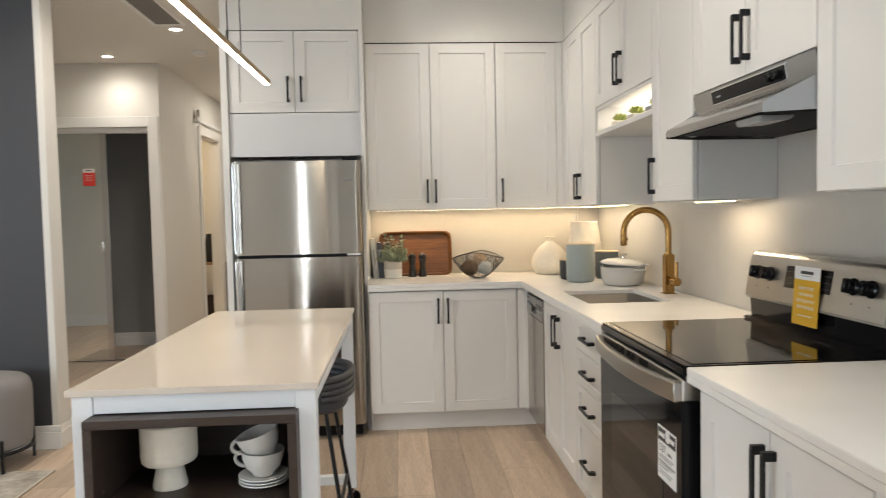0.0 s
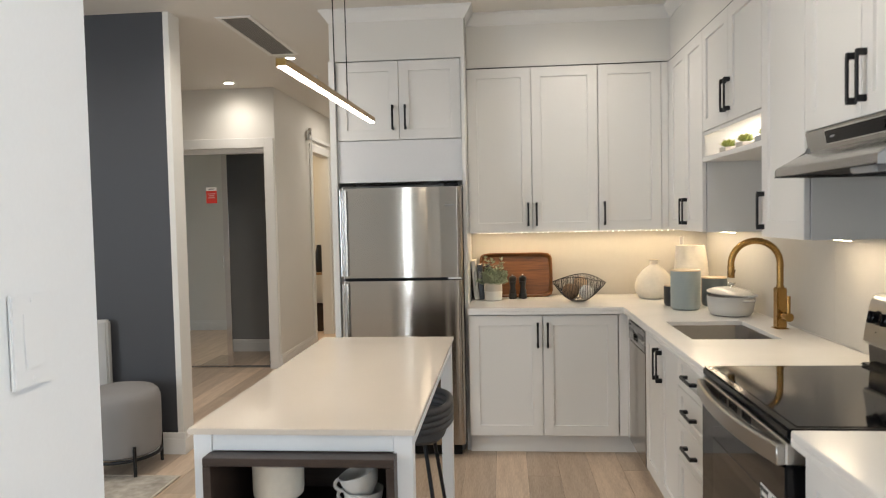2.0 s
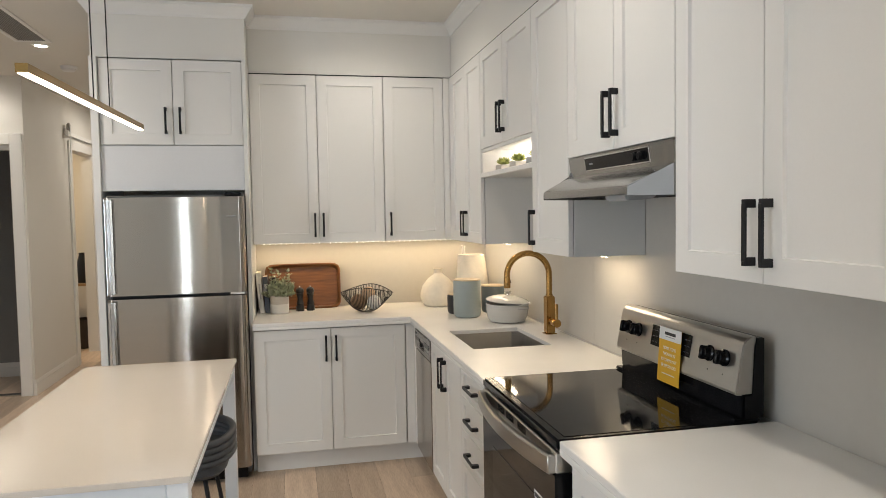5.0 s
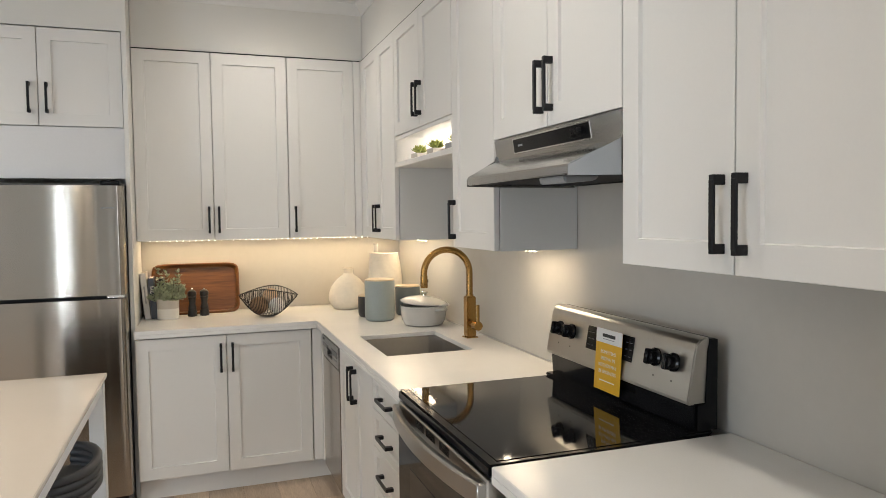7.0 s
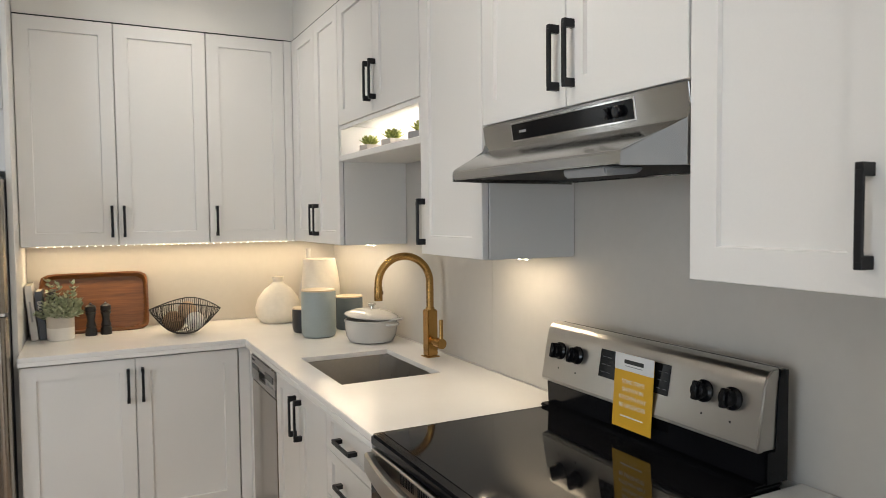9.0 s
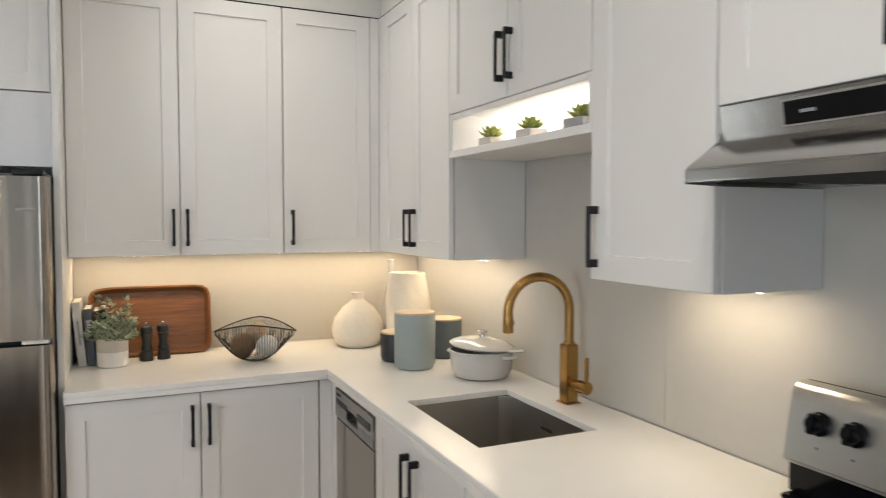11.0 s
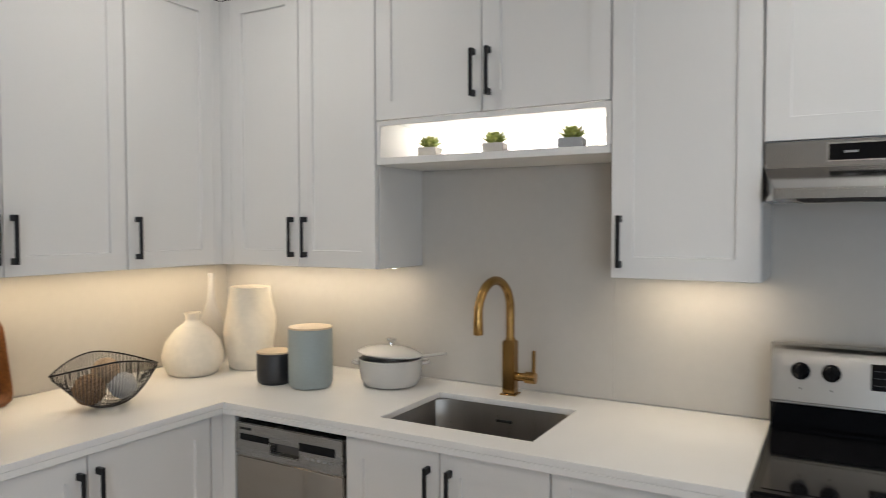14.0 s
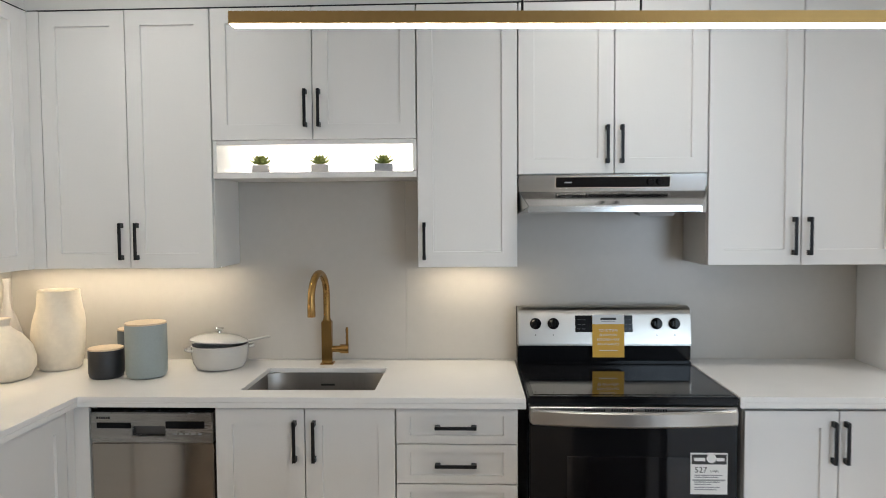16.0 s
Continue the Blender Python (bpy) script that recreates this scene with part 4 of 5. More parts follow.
def stool_seat():
    bm = bmesh.new()
    rows = []
    for k, z in ((0.2, 0.585), (0.92, 0.583), (1.0, 0.60), (1.0, 0.628), (0.93, 0.645), (0.2, 0.640)):
        ring = []
        for i in range(36):
            t = 2 * math.pi * i / 36
            c_, s_ = math.cos(t), math.sin(t)
            r_ = 1 / (abs(c_) ** 4 + abs(s_) ** 4) ** 0.25
            ring.append(bm.verts.new((0.18 * k * c_ * r_, 0.20 * k * s_ * r_, z)))
        rows.append(ring)
    bm.faces.new(rows[0][::-1])
    bm.faces.new(rows[-1])
    for p, q in zip(rows, rows[1:]):
        for i in range(36):
            bm.faces.new((p[i], p[(i + 1) % 36], q[(i + 1) % 36], q[i]))
    return bm


part("seat", stool_seat(), STOOL_LEATHER, stool, smooth=True)
for i in range(4):
    pts = [(0.195 * math.cos(t) ** 0.6 if math.cos(t) > 0 else 0.0, 0.205 * math.sin(t), 0.640 + 0.024 * i) for t in [radians(-74 + 148 * j / 20) for j in range(21)]]
    part("back_roll", tube(pts, 0.0145, 10), STOOL_LEATHER, stool, "padded backrest roll", True)
for sy in (-1, 1):
    pts = [(0.10, sy * 0.13, 0.585), (0.178, sy * 0.185, 0.03), (0.176, sy * 0.187, 0.012), (0.160, sy * 0.188, 0.0085), (-0.160, sy * 0.188, 0.0085), (-0.176, sy * 0.187, 0.012), (-0.178, sy * 0.185, 0.03), (-0.10, sy * 0.13, 0.585)]
    part("leg_frame", tube(pts, 0.0085, 8), BLACK_METAL, stool, "black metal sled leg", True)
part("footrest", tube([(-0.151, -0.165, 0.22), (-0.151, 0.165, 0.22)], 0.008, 8), BLACK_METAL, stool, smooth=True)
part("crossbar", tube([(0.151, -0.165, 0.22), (0.151, 0.165, 0.22)], 0.008, 8), BLACK_METAL, stool, smooth=True)

pend = thing("pendant_lamp", "slim bronze linear pendant lamp, lit, over the island", "lamp", pose(-0.196, 3.955, 1.903, 1.0, 0, 0))
part("body", cells([-0.014, -0.0115, 0.0115, 0.014], [0.003, 0.019, 0.024], lambda x, z: abs(x) > 0.0115 or z > 0.019, -0.657, 0.657, "xzy"), LAMP_BODY, pend)
for y0, y1 in ((-0.659, -0.657), (0.657, 0.659)):
    part("end_cap", box(-0.014, 0.014, y0, y1, 0.002, 0.024), LAMP_BODY, pend)
part("diffuser", box(-0.011, 0.011, -0.656, 0.656, 0.0005, 0.018, 0.002), GLOW, pend, "glowing white diffuser")
for y in (-0.045, 0.155):
    part("cable", tube([(0, y, 0.024), (0, y, CEIL - 1.903 - 0.02)], 0.0022, 6), BLACK, pend, "thin black cable")
part("canopy", box(-0.03, 0.03, -0.09, 0.20, CEIL - 1.903 - 0.022, CEIL - 1.903 - 0.0005, 0.003), TRIM, pend, "ceiling canopy")

# ---- ceiling fittings ----
dl = None
for sx, sy in SPOTS + [(-1.2, 9.8)]:
    m = pose(sx, sy, CEIL)
    if dl is None:
        dl = thing("downlight", "round white recessed ceiling downlight, lit", "light", m, "recessed ceiling downlights")
        part("trim_ring", lathe([(0.040, -0.001), (0.042, -0.006), (0.056, -0.004), (0.057, -0.0005), (0.040, -0.0005)], 32), TRIM, dl, smooth=True)
        part("lens", lathe([(0, -0.0005), (0.039, -0.0005), (0.039, -0.0025), (0, -0.0025)], 28), SPOT_GLOW, dl, "glowing lens")
    else:
        copy_thing(dl, m)
vent = thing("ceiling_vent", "long grey ceiling vent in a white frame", "vent", pose(-1.315, 6.365, CEIL))
part("frame", cells([-0.12, -0.09, 0.09, 0.12], [-0.53, -0.50, 0.50, 0.53], lambda x, y: not (abs(x) < 0.09 and abs(y) < 0.5), -0.008, -0.0005, "xyz", 0.002), TRIM, vent)
part("backing", box(-0.089, 0.089, -0.499, 0.499, -0.0030, -0.0005), VENT_GREY, vent, "dark mesh")
for i in range(12):
    x = -0.082 + 0.0149 * i
    part("slat", box(x - 0.002, x + 0.002, -0.498, 0.498, -0.0065, -0.0032), material("vent_slat", (0.30, 0.29, 0.28), 0.6) if i == 0 else bpy.data.materials["vent_slat"], vent)
det = thing("smoke_detector", "round white smoke detector on the ceiling", "detector", pose(-1.334, 7.745, CEIL))
part("base", lathe([(0, -0.001), (0.062, -0.001), (0.062, -0.016), (0, -0.016)], 32), PLASTIC_W, det, smooth=True)
part("cover", lathe([(0.055, -0.0165), (0.054, -0.030), (0.040, -0.040), (0, -0.041)], 32), PLASTIC_W, det, smooth=True)

# ---- led strips ----
def led_strip(m, length, n):
    t = thing("led_strip", "warm led strip under the wall cabinets, lit", "light", m)
    part("channel", box(-length / 2, length / 2, -0.006, 0.006, -0.005, -0.0005), TRIM, t)
    bm = bmesh.new()
    for i in range(n):
        x = -length / 2 + length * (i + 0.5) / n
        box(x - 0.003, x + 0.003, -0.004, 0.004, -0.0075, -0.0052, 0, bm)
    tagged(part("led_beads", bm, LED, t, "row of glowing beads"), "", "", "", "stuff")


led_strip(pose(0.93, 6.21, UB), 1.44, 40)
led_strip(pose(1.63, 5.74, UB, 0, 0, 90), 0.90, 25)
led_strip(pose(1.63, 4.21, UB, 0, 0, 90), 0.36, 10)
led_strip(pose(1.745, 4.84, 1.7672, 180, 0, 90), 0.78, 40)

# ---- on the worktop ----
Z = 0.9172
faucet = thing("faucet", "brushed brass gooseneck kitchen faucet with side lever", "faucet", pose(1.694, 4.852, Z, 0, 0, 3))
part("base_plate", box(-0.030, 0.030, -0.030, 0.030, 0, 0.005, 0.002), BRASS, faucet)
part("body", box(-0.023, 0.023, -0.023, 0.023, 0.005, 0.196, 0.004, seg=2), BRASS, faucet, smooth=True)
TURN_SPOUT = pose(0, 0, 0, 0, 0, -8)
R_ARC = 0.110
arc = [(0, 0, 0.196), (0, 0, 0.25), (0, 0, 0.305)] + [(-R_ARC + R_ARC * math.cos(a_), 0, 0.308 + R_ARC * math.sin(a_)) for a_ in [math.pi * i / 22 for i in range(1, 22)]] + [(-2 * R_ARC, 0, 0.306), (-2 * R_ARC, 0, 0.290)]
spout = part("spout", tube(arc, 0.0155, 14), BRASS, faucet, smooth=True, at=TURN_SPOUT)
part("spray_head", lathe([(0, 0.243), (0.0162, 0.243), (0.0172, 0.246), (0.0166, 0.296), (0.0157, 0.300), (0, 0.300)], 24, at=(-2 * R_ARC, 0, 0)), BRASS, spout, "pull-down spray head", True)
part("button", box(-2 * R_ARC + 0.015, -2 * R_ARC + 0.020, -0.004, 0.004, 0.268, 0.282, 0.001), BLACK, spout)
part("collar", lathe([(0, 0.1965), (0.0185, 0.1965), (0.0185, 0.204), (0, 0.204)], 24), BRASS, faucet, smooth=True)
lev = part("valve", tube([(0.0, -0.020, 0.066), (0.0, -0.056, 0.066), (0.0, -0.058, 0.066), (0.0, -0.096, 0.066)], lambda u: 0.015 if u < 0.4 else 0.021, 18), BRASS, faucet, smooth=True)
part("lever", box(-0.007, 0.007, -0.095, -0.084, 0.066, 0.164, 0.002), BRASS, lev, "flat upright lever")


def canister(x, y, r, h, mat, label):
    t = thing("canister", label, "canister", pose(x, y, Z), "lidded canisters")
    part("body", lathe([(0, 0), (r * 0.82, 0), (r * 0.93, 0.006), (r, 0.024), (r, h - 0.004), (r - 0.003, h), (0, h)], 44), mat, t, smooth=True)
    part("lid", lathe([(0, h + 0.0005), (r * 0.985, h + 0.0005), (r * 0.99, h + 0.003), (r * 0.975, h + 0.007), (0, h + 0.0075)], 44), OAK, t, "pale oak lid", True)


canister(1.437, 5.563, 0.083, 0.222, BLUE_CER, "grey-blue ceramic canister with an oak lid")
canister(1.422, 5.728, 0.070, 0.118, BLACK_CER, "small black ceramic canister with an oak lid")
canister(1.642, 5.712, 0.072, 0.165, DARK_CER, "slate ceramic canister with an oak lid")

vase = thing("round_vase", "squat cream stoneware vase with a narrow neck", "vase", pose(1.380, 6.140, Z))
part("body", lathe([(0, 0), (0.085, 0), (0.100, 0.008), (0.122, 0.050), (0.123, 0.085), (0.108, 0.135), (0.070, 0.185), (0.036, 0.210), (0.027, 0.222), (0.028, 0.240), (0.034, 0.252), (0.030, 0.254), (0.022, 0.240), (0.020, 0.20), (0, 0.19)], 48,
     wobble=lambda a_, z: 1 + 0.02 * math.sin(2 * a_ + 9 * z)), CERAMIC, vase, smooth=True)
bot = thing("bottle_vase", "slender white ceramic bottle vase", "vase", pose(1.590, 6.262, Z))
part("body", lathe([(0, 0), (0.050, 0), (0.060, 0.02), (0.064, 0.08), (0.058, 0.15), (0.040, 0.215), (0.020, 0.265), (0.0135, 0.31), (0.0125, 0.37), (0.015, 0.398), (0.012, 0.398), (0.009, 0.37), (0, 0.36)], 36), SHADED_WHITE_CER, bot, smooth=True)
tall = thing("tall_vase", "tall hand-pinched cream clay vase", "vase", pose(1.588, 6.026, Z))
part("body", lathe([(0, 0), (0.075, 0), (0.088, 0.012), (0.097, 0.05), (0.102, 0.09), (0.104, 0.12), (0.105, 0.15), (0.103, 0.18), (0.101, 0.21), (0.098, 0.24), (0.094, 0.27), (0.091, 0.30), (0.088, 0.33), (0.087, 0.348), (0.083, 0.350), (0.080, 0.33), (0.090, 0.15), (0.07, 0.02), (0, 0.02)], 56,
     wobble=lambda a_, z: 1 + (0.040 * math.sin(3 * a_ + 14 * z) + 0.035 * math.sin(2 * a_ - 21 * z + 1) + 0.018 * math.sin(7 * a_ + 33 * z)) * min(1, z * 10)), CERAMIC, tall, smooth=True)

pot = thing("dutch_oven", "white enamelled round casserole with its lid ajar", "pot", pose(1.612, 5.314, Z, 0, 0, -60))
part("body", lathe([(0, 0), (0.086, 0), (0.102, 0.006), (0.115, 0.030), (0.121, 0.070), (0.122, 0.098), (0.124, 0.104), (0.119, 0.106), (0.116, 0.098), (0.108, 0.03), (0, 0.010)], 48), ENAMEL, pot, smooth=True)
for s in (-1, 1):
    pts = [(s * (0.118 + 0.026 * math.sin(t)), -0.036 * math.cos(t), 0.088) for t in [math.pi * i / 12 for i in range(13)]]
    part("handle", tube(pts, 0.0065, 8), ENAMEL, pot, smooth=True)
lid = part("lid", lathe([(0, 0.0), (0.114, 0.0), (0.124, 0.003), (0.125, 0.008), (0.117, 0.014), (0.088, 0.026), (0.04, 0.035), (0, 0.037)], 48), ENAMEL, pot, "domed white lid", True, pose(-0.003, 0.005, 0.1145, -2.0, 4.4, 0))
part("knob", lathe([(0, 0.034), (0.009, 0.034), (0.008, 0.046), (0.016, 0.052), (0.020, 0.058), (0.018, 0.063), (0, 0.064)], 24), CHROME, lid, "steel lid knob", True)
spoon = thing("ladle", "white ladle handle under the casserole's lid", "ladle", pose(1.612, 5.314, Z))
part("grip", tube([(0.04, -0.02, 0.092), (0.06, -0.10, 0.1065), (0.065, -0.16, 0.118), (0.068, -0.205, 0.127)], 0.006, 8), ENAMEL, spoon, smooth=True)

# tray leaning on the backsplash
tray = thing("serving_tray", "walnut serving tray leaning on the backsplash", "tray", pose(0.474, 6.248, Z + 0.001, -13, 0, 0))


def tray_mesh():
    bm, rows = bmesh.new(), []
    w, h = 0.252, 0.156
    for ins, y in ((0.0, 0.042), (0.0, 0.004), (0.003, 0.0), (0.009, 0.0), (0.012, 0.004), (0.022, 0.036)):
        ring = []
        for i in range(64):
            t = 2 * math.pi * (i + 0.5) / 64
            c_, s_ = math.cos(t), math.sin(t)
            r_ = 1 / (abs(c_) ** 9 + abs(s_) ** 9) ** (1 / 9)
            ring.append(bm.verts.new(((w - ins) * c_ * r_, y, h + (h - ins) * s_ * r_)))
        rows.append(ring)
    bm.faces.new(rows[0][::-1])
    bm.faces.new(rows[-1])
    for p, q in zip(rows, rows[1:]):
        for i in range(64):
            bm.faces.new((p[i], p[(i + 1) % 64], q[(i + 1) % 64], q[i]))
    return bm


def tray_board():
    """The flat inner panel, its outline rounded like the rim's."""
    out = []
    for i in range(64):
        t = 2 * math.pi * (i + 0.5) / 64
        c_, s_ = math.cos(t), math.sin(t)
        r_ = 1 / (abs(c_) ** 9 + abs(s_) ** 9) ** (1 / 9)
        out.append((0.230 * c_ * r_, 0.156 + 0.134 * s_ * r_))
    return prism(out, 0.0335, 0.0358, "y")


part("rim", tray_mesh(), WALNUT, tray, "raised rounded walnut rim", True)
part("board", tray_board(), WALNUT, tray)


def mill(x, y):
    t = thing("pepper_mill", "matt black turned pepper mill", "pepper mill", pose(x, y, Z), "pair of mills")
    part("body", lathe([(0, 0), (0.026, 0), (0.027, 0.004), (0.026, 0.030), (0.021, 0.042), (0.024, 0.048), (0.017, 0.075), (0.020, 0.100), (0.025, 0.112), (0.021, 0.118), (0, 0.118)], 28), MILL, t, smooth=True)
    part("head", lathe([(0, 0.1185), (0.022, 0.1185), (0.026, 0.128), (0.024, 0.145), (0.014, 0.154), (0, 0.155)], 28), MILL, t, smooth=True)
    part("finial", lathe([(0, 0.155), (0.005, 0.156), (0.006, 0.162), (0, 0.167)], 16), CHROME, t, "steel finial", True)


mill(0.449, 6.165)
mill(0.517, 6.178)

# books
bx = 0.193
for i, (w, h, d, tilt_, mat) in enumerate(((0.030, 0.265, 0.20, 5.0, BOOKS[0]), (0.030, 0.235, 0.18, 4.0, BOOKS[4]), (0.018, 0.225, 0.17, 3.5, BOOKS[3]), (0.022, 0.232, 0.17, 3.5, BOOKS[2]))):
    bk = thing("book", ("pale", "slate blue", "brown", "black")[i] + " hardback cookbook standing beside the fridge panel", "book", pose(bx, 6.13 + 0.004 * i, Z, 0, -tilt_, 0))
    part("cover", cells([0, 0.0025, w - 0.0025, w], [0, 0.0025, d], lambda x, y: x < 0.0025 or x > w - 0.0025 or y < 0.0025, 0, h, "xyz"), mat, bk)
    part("pages", box(0.0026, w - 0.0026, 0.0026, d - 0.004, 0.003, h - 0.003), PAGES, bk)
    if i == 1:
        letters("BREADS", 0.024, pose(w / 2 - 0.008, -0.0006, 0.190, 90, 90, 0), PAPER, bk, align="LEFT")
    else:
        part("title_bar", box(w / 2 - 0.004, w / 2 + 0.004, -0.0005, 0, 0.09, 0.19), PAPER if i != 0 else GREY_INK, bk)
    bx += w + 0.005


def leaf(bm, base, way, up, length, width, curl=0.25):
    way, up = way.normalized(), (up - way * up.dot(way)).normalized()
    side = way.cross(up)
    b0 = bm.verts.new(base)
    l1, r1 = (bm.verts.new(base + way * length * 0.45 + s * side * width / 2 + up * length * 0.10) for s in (-1, 1))
    m1 = bm.verts.new(base + way * length * 0.5 - up * length * 0.03)
    l2, r2 = (bm.verts.new(base + way * length * 0.8 + s * side * width * 0.34 + up * length * curl * 0.5) for s in (-1, 1))
    t = bm.verts.new(base + way * length + up * length * curl)
    for f in ((b0, m1, l1), (b0, r1, m1), (m1, t, l2, l1), (m1, r1, r2, t)):
        bm.faces.new(f)


plant = thing("potted_plant", "small leafy plant in a two-tone white pot", "plant", pose(0.318, 6.110, Z))
part("pot", lathe([(0, 0), (0.055, 0), (0.059, 0.004), (0.060, 0.062)], 36), WHITE_CER, plant, "white lower glaze", True)
part("pot_band", lathe([(0.0602, 0.0622), (0.0606, 0.116), (0.057, 0.118), (0.053, 0.114), (0.052, 0.10)], 36), CONCRETE, plant, "unglazed beige upper band", True)
part("soil", lathe([(0, 0.104), (0.0525, 0.102), (0.0525, 0.100), (0, 0.100)], 24), SOIL, plant)
rp = random.Random(11)
leaves, stems = bmesh.new(), bmesh.new()
for i in range(40):
    a_ = rp.uniform(0, 6.28)
    out = rp.uniform(0.0, 0.080) * (1 if i > 3 else 0.4)
    ht = rp.uniform(0.03, 0.105) if i > 3 else rp.uniform(0.12, 0.185)
    p0 = Vector((0.030 * math.cos(a_), 0.030 * math.sin(a_), 0.100))
    p1 = p0 + Vector((out * math.cos(a_), out * math.sin(a_), ht * (1.05 - out * 4)))
    mid_ = (p0 + p1) / 2 + Vector((0.3 * out * math.cos(a_), 0.3 * out * math.sin(a_), 0.0))
    pts = [p0.lerp(mid_, t / 4) if t < 4 else mid_.lerp(p1, (t - 4) / 4) for t in range(9)]
    tube(pts, 0.0013, 5, stems)
    for k in range(1, 9):
        for s in range(5):
            b_ = rp.uniform(0, 6.28)
            w_ = Vector((math.cos(b_), math.sin(b_), rp.uniform(-0.1, 0.8) if k < 8 else rp.uniform(0.5, 1.5)))
            leaf(leaves, pts[k] + Vector((0, 0, rp.uniform(-0.005, 0.005))), w_, Vector((0, 0, 1)), rp.uniform(0.022, 0.034), rp.uniform(0.014, 0.021))
part("stems", stems, SOIL, plant)
tagged(part("foliage", leaves, LEAF, plant, "grey-green oval leaves"), "", "", "", "stuff")


def succulent(y, mat, w, label):
    t = thing("succulent", label, "plant", pose(1.535, y, 1.7672, 0, 0, 8), "succulents in the niche")
    part("pot", cells([-w, -w + 0.006, w - 0.006, w], [-w, -w + 0.006, w - 0.006, w], lambda x, y_: True, 0, 0.034, "xyz", 0.002), mat, t)
    for ring, (n, el, ln) in enumerate(((9, 14, 0.056), (8, 32, 0.050), (6, 52, 0.038), (4, 74, 0.026))):
        for i in range(n):
            b_ = 6.283 * (i + 0.5 * (ring % 2)) / n
            w_ = Vector((math.cos(b_) * math.cos(radians(el)), math.sin(b_) * math.cos(radians(el)), math.sin(radians(el))))
            bm = bmesh.new()
            leaf(bm, Vector((0, 0, 0.0345 + 0.003 * ring)), w_, Vector((0, 0, 1)) if el < 70 else Vector((math.cos(b_ + 3.1), math.sin(b_ + 3.1), 0.2)), ln, 0.021, 0.22)
            part("leaf", bm, SUCC, t)


succulent(5.092, CONCRETE, 0.034, "green succulent in a cream square pot in the niche")
succulent(4.838, CONCRETE, 0.036, "green succulent in a cream square pot in the niche")
succulent(4.568, material("grey_concrete", (0.34, 0.34, 0.34), 0.8, vary=0.08, scale=20, bump=0.0005), 0.040, "green succulent in a grey square pot in the niche")

# wire bowl with balls
bowl = thing("wire_bowl", "black wire fruit bowl with pointed ends", "bowl", pose(0.870, 5.970, Z, 0, 0, -18))
BLK = BLACK_METAL
LX, WY = 0.172, 0.128


def rim(u):
    return WY * (1 - abs(u) ** 1.9), 0.126 + 0.044 * (1 - abs(u) ** 1.6)


top_pts = []
for s in (1, -1):
    us = [s * (1 - 2 * i / 32) for i in range(32)]
    top_pts += [(LX * u, s * rim(u)[0], rim(u)[1]) for u in us]
part("rim", tube(top_pts, 0.0028, 6, closed=True), BLK, bowl, smooth=True)
for i in range(34):
    u = -0.965 + 1.93 * i / 33
    w_, zr = rim(u)
    zb = 0.0025 + 0.100 * abs(u) ** 2.6
    pts = [(LX * u * (0.74 + 0.26 * abs(math.sin(s))), w_ * math.copysign(abs(math.sin(s)) ** 0.85, s), zr - (zr - zb) * math.cos(s) ** 0.8) for s in [radians(-89.9 + 179.8 * j / 16) for j in range(17)]]
    part("wire", tube(pts, 0.0018, 5), BLK, bowl)
part("spine", tube([(LX * 0.74 * u, 0, 0.0025 + 0.100 * abs(u) ** 2.6) for u in [-0.96 + 0.08 * i for i in range(25)]], 0.0025, 6), BLK, bowl, smooth=True)


def ball(x, y, z, r, mat, label, rope=True):
    t = thing("decor_ball", label, "decor ball", pose(x, y, z, 20, 30, 10), "balls in the bowl")
    bm = bmesh.new()
    if rope:
        for k, ax in enumerate(((0, 0), (90, 0), (0, 90), (45, 45), (-45, 60))):
            m = pose(0, 0, 0, ax[0], ax[1], 17 * k).to_3x3()
            for j in range(-2, 3):
                z_ = j * r * 0.27
                q = math.sqrt(max(r * r - z_ * z_, 0)) * (0.93 + 0.014 * k)
                tube([m @ Vector((q * math.cos(6.283 * i / 28), q * math.sin(6.283 * i / 28), z_)) for i in range(28)], r * 0.135, 6, bm, True)
    else:
        for k in range(9):
            m = pose(0, 0, 0, 90, 0, 20 * k).to_3x3()
            tube([m @ Vector((r * math.cos(6.283 * i / 32), r * math.sin(6.283 * i / 32), 0)) for i in range(32)], r * 0.06, 6, bm, True)
    bmesh.ops.create_uvsphere(bm, u_segments=28, v_segments=18, radius=r * (0.93 if rope else 1))
    tagged(part("wrap", bm, mat, t, smooth=True), "", "", "", "stuff")


ball(0.818, 5.985, Z + 0.066, 0.047, JUTE, "brown wound rope ball in the wire bowl")
ball(0.915, 5.945, Z + 0.066, 0.042, WHITE_CER, "white ribbed ball in the wire bowl", False)
ball(0.884, 5.992, Z + 0.118, 0.040, JUTE_PALE, "pale twine ball in the wire bowl")

# ---- living side ----
rug = thing("area_rug", "faded beige area rug with a bound edge", "rug", pose(-2.65, 4.40, 0))
part("carpet", box(-1.13, 1.13, -0.865, 0.865, 0.0006, 0.010, 0.002), RUG, rug)
part("binding", cells([-1.145, -1.131, 1.131, 1.145], [-0.88, -0.866, 0.866, 0.88], lambda x, y: abs(x) > 1.131 or abs(y) > 0.866, 0.0006, 0.011, "xyz", 0.001), RUG_EDGE, rug)
ott = thing("ottoman", "round grey velvet ottoman on a black metal base", "ottoman", pose(-1.916, 5.406, 0, 0, 0, 0))
part("cushion", lathe([(0, 0.115), (0.200, 0.115), (0.214, 0.128), (0.220, 0.20), (0.222, 0.40), (0.219, 0.440), (0.208, 0.470), (0.186, 0.490), (0.14, 0.502), (0, 0.508)], 56), GREY_FABRIC, ott, smooth=True)
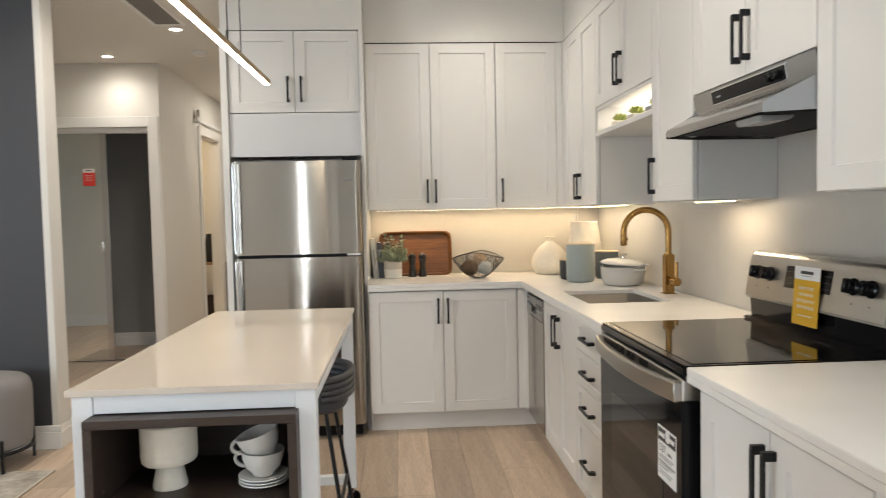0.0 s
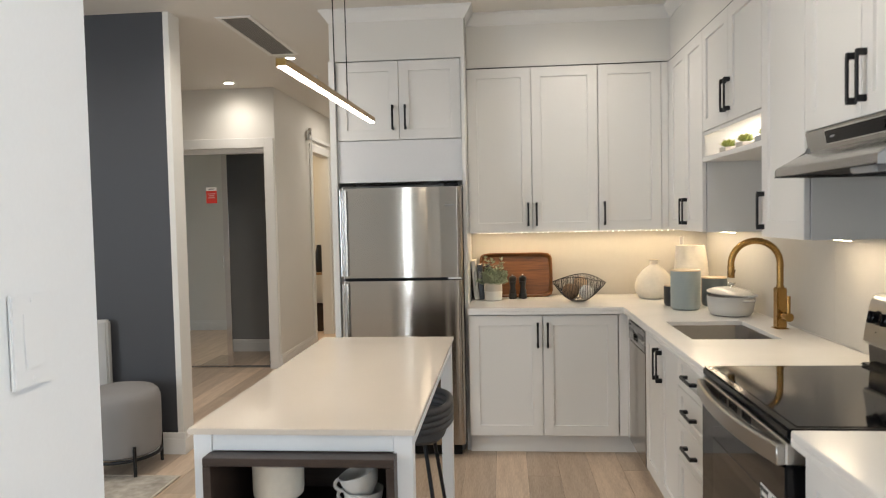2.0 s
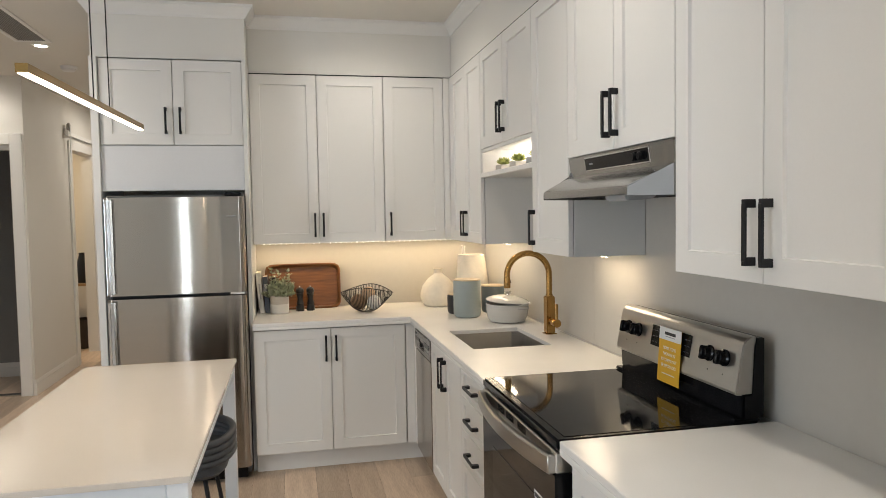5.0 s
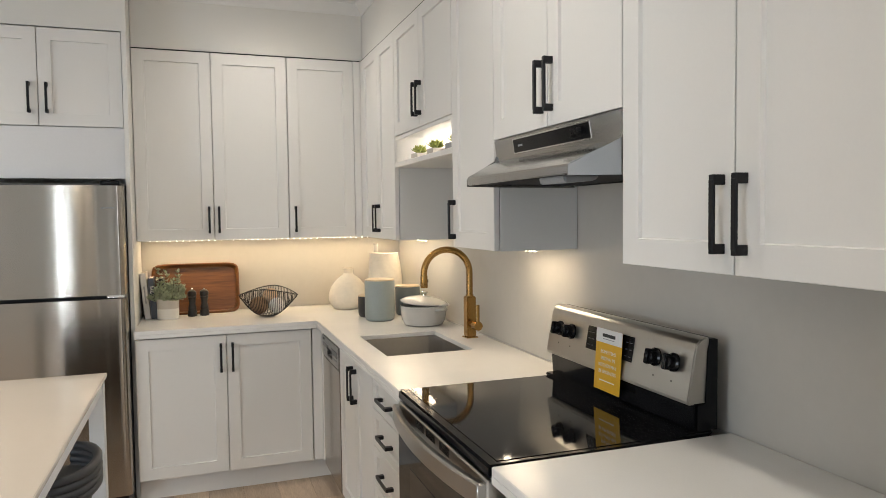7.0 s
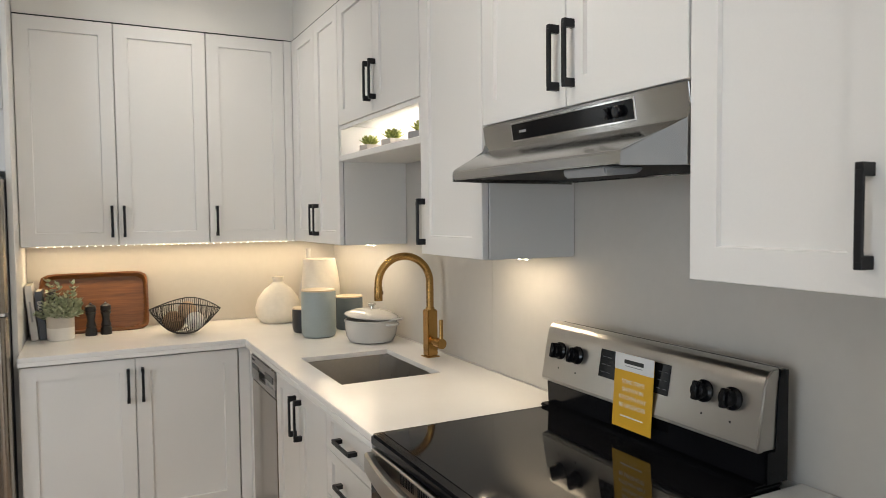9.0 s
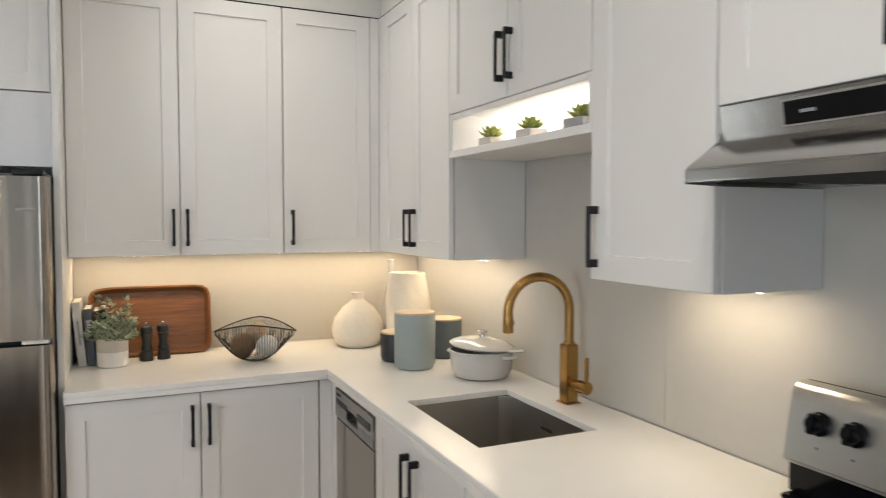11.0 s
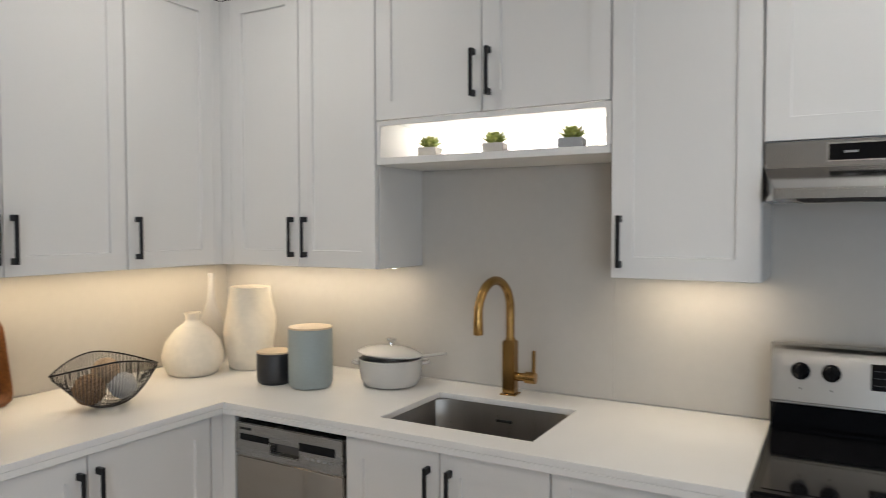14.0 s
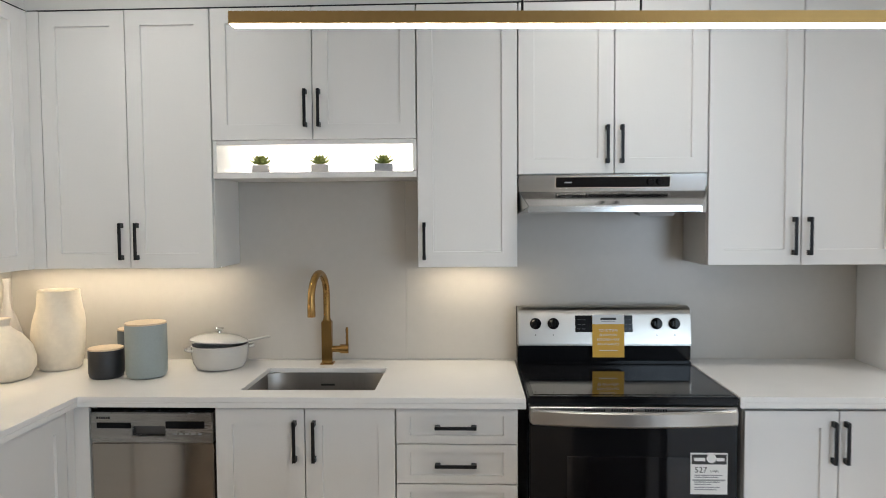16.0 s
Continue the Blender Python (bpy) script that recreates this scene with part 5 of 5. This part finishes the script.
part("base_ring", tube([(0.213 * math.cos(6.283 * i / 48), 0.213 * math.sin(6.283 * i / 48), 0.104) for i in range(48)], 0.010, 8, closed=True), BLACK_METAL, ott, "black metal ring", True)
for k in range(4):
    t = radians(-45 + 90 * k)
    part("leg", tube([(0.225 * math.cos(t), 0.225 * math.sin(t), 0.185), (0.225 * math.cos(t), 0.225 * math.sin(t), 0.0)], 0.010, 10), BLACK_METAL, ott, "black metal leg", True)
pan = thing("upholstered_panel", "pale grey upholstered panel against the charcoal wall", "panel", pose(-2.44, 5.635, 0))
part("padding", box(-0.33, 0.33, -0.027, 0.027, 0.04, 0.872, 0.012, seg=3), PALE_FABRIC, pan, smooth=True)
for x in (-0.25, 0.25):
    part("foot", box(x - 0.02, x + 0.02, -0.02, 0.02, 0.0, 0.039, 0.002), BLACK, pan)

sw = thing("light_switch", "white rocker light switch in a square plate", "switch", pose(-0.1835, 2.236, 1.338, 0, 0, 90))
part("plate", box(-0.036, 0.036, -0.0065, 0.0, -0.058, 0.058, 0.003, seg=2), PLASTIC_W, sw)
part("rocker", prism([(-0.0066, -0.033), (-0.0098, -0.032), (-0.0078, 0.0), (-0.0074, 0.033), (-0.0066, 0.033)], -0.0165, 0.0165, "x", 0.0008), PLASTIC_W, sw)
for z in (-0.048, 0.048):
    part("screw", lathe([(0, 0), (0.003, 0), (0.003, 0.001), (0, 0.0012)], 12), PLASTIC_W, sw, at=pose(0, -0.0065, z, 90, 0, 0))

# ---- hall ----
structure("wall_feature_back", box(-4.88, -1.706, 5.8202, 5.828, 0, CEIL), WALL, "off-white back of the feature wall")
baseboard(-4.87, -1.666, 5.8285, 5.843)
md = thing("mirror_door", "sliding mirrored closet door, half open", "door", pose(0, CLO_Y + 0.035, 0))
part("mirror", box(-3.14, -2.414, 0.0, 0.006, 0.03, CLO_T - 0.055), MIRROR, md, "mirror glass")
part("frame", cells([-3.15, -3.14, -2.414, -2.358], [0.015, 0.03, CLO_T - 0.055, CLO_T - 0.045], lambda x, z: not (-3.14 < x < -2.414 and 0.03 < z < CLO_T - 0.055), -0.006, 0.014, "xzy", 0.001), CHROME, md, "thin metal frame")
part("pull", box(-2.432, -2.422, -0.010, -0.001, 1.02, 1.14, 0.002), CHROME, md)
st = thing("door_notice", "red and white notice stuck on the mirror", "sign", pose(-2.525, CLO_Y + 0.0335, 1.748))
part("red_field", box(-0.055, 0.055, -0.0012, 0, -0.080, 0.045), RED, st)
part("white_strip", box(-0.055, 0.055, -0.0012, 0, 0.046, 0.080), PAPER, st)
part("logo_bar", box(-0.03, 0.03, -0.0018, -0.0012, 0.058, 0.067), INK, st)
for i, w in enumerate((0.07, 0.055, 0.065)):
    part("text_bar", box(-w / 2, w / 2, -0.0018, -0.0012, 0.012 - 0.02 * i, 0.017 - 0.02 * i), PAPER, st)
rail = thing("barn_door_rail", "white barn-door rail with a roller", "door rail", pose(HALL_W + 0.02, 9.33, 2.43))
part("bar", box(0.0, 0.012, -0.02, 1.2, -0.02, 0.02, 0.002), TRIM, rail)
part("roller", lathe([(0, 0), (0.040, 0), (0.042, 0.004), (0.042, 0.018), (0.040, 0.022), (0, 0.022)], 28), STEEL_H, rail, "steel roller", True, pose(0.006, 0.02, 0.066, 0, 90, 0))
part("strap", box(0.030, 0.036, 0.0, 0.04, -0.30, 0.075, 0.002), PLASTIC_W, rail, "white hanger strap")
part("end_stop", box(-0.002, 0.03, -0.045, -0.02, -0.03, 0.03, 0.004), PLASTIC_W, rail)
con = thing("console_table", "wooden console table in the lit side room", "table", pose(-2.35, 10.62, 0))
part("tabletop", box(-0.55, 0.55, -0.18, 0.18, 0.755, 0.785, 0.002), WOOD_TABLE, con)
for x in (-0.52, 0.48):
    for y in (-0.16, 0.12):
        part("leg", box(x, x + 0.04, y, y + 0.04, 0, 0.7545, 0.002), DARK_WOOD, con)
bsk = thing("storage_basket", "dark woven basket under the console table", "basket", pose(-2.10, 10.62, 0))
part("basket_body", lathe([(0, 0), (0.15, 0), (0.17, 0.03), (0.18, 0.34), (0.172, 0.34), (0.16, 0.03), (0, 0.02)], 28), DARK_WOOD, bsk, smooth=True)
dv = thing("dark_vase", "dark tapered vase on the console table", "vase", pose(-2.06, 10.60, 0.7855))
part("body", lathe([(0, 0), (0.07, 0), (0.085, 0.05), (0.08, 0.22), (0.05, 0.33), (0.052, 0.36), (0.04, 0.36), (0, 0.30)], 28), BLACK_CER, dv, smooth=True)


# ---- floor boards ----
floor = structure("floor", box(-5.0, 3.12, -2.08, 11.12, -0.08, -0.004), GROUT, "oak-look plank floor")
PW, PL = 0.182, 1.22
rest_v, rest_f = [], []
rng_floor = random.Random(4)
shapes = {}


def plank_data(length):
    key = round(length, 2)
    if key not in shapes:
        bm = box(-PW / 2 + 0.0006, PW / 2 - 0.0006, 0.0006, length - 0.0006, -0.012, 0.0)
        es = [e for e in bm.edges if all(v.co.z > -0.001 for v in e.verts)]
        bmesh.ops.bevel(bm, geom=es, offset=0.0009, segments=1, affect="EDGES")
        data = bpy.data.meshes.new("plank")
        bm.to_mesh(data)
        bm.free()
        data.materials.append(PLANK)
        shapes[key] = data
    return shapes[key]


cols = int(8.1 / PW)
for i in range(cols):
    x = -4.95 + PW * (i + 0.5)
    y = -2.08 + (-rng_floor.randint(1, 11) * 0.1)
    while y < 11.1:
        a, b = max(y, -2.08), min(y + PL, 11.1)
        if b - a > 0.05:
            if -2.75 < x < 1.25 and 2.3 < a and b < 10.6:
                ob = new("plank", plank_data(b - a))
                ob.parent = floor
                ob.matrix_basis = pose(x, a, 0)
            else:
                k = len(rest_v)
                rest_v += [(x - PW / 2 + 0.0008, a + 0.0008, 0), (x + PW / 2 - 0.0008, a + 0.0008, 0), (x + PW / 2 - 0.0008, b - 0.0008, 0), (x - PW / 2 + 0.0008, b - 0.0008, 0)]
                rest_v += [(p[0], p[1], -0.012) for p in rest_v[k:k + 4]]
                rest_f += [(k, k + 1, k + 2, k + 3)] + [(k + j, k + 4 + j, k + 4 + (j + 1) % 4, k + (j + 1) % 4) for j in range(4)]
        y += PL
data = bpy.data.meshes.new("planks")
data.from_pydata(rest_v, [], rest_f)
data.materials.append(PLANK)
rest = new("planks", data)
rest.parent = floor
tagged(rest, "", "", "", "stuff")
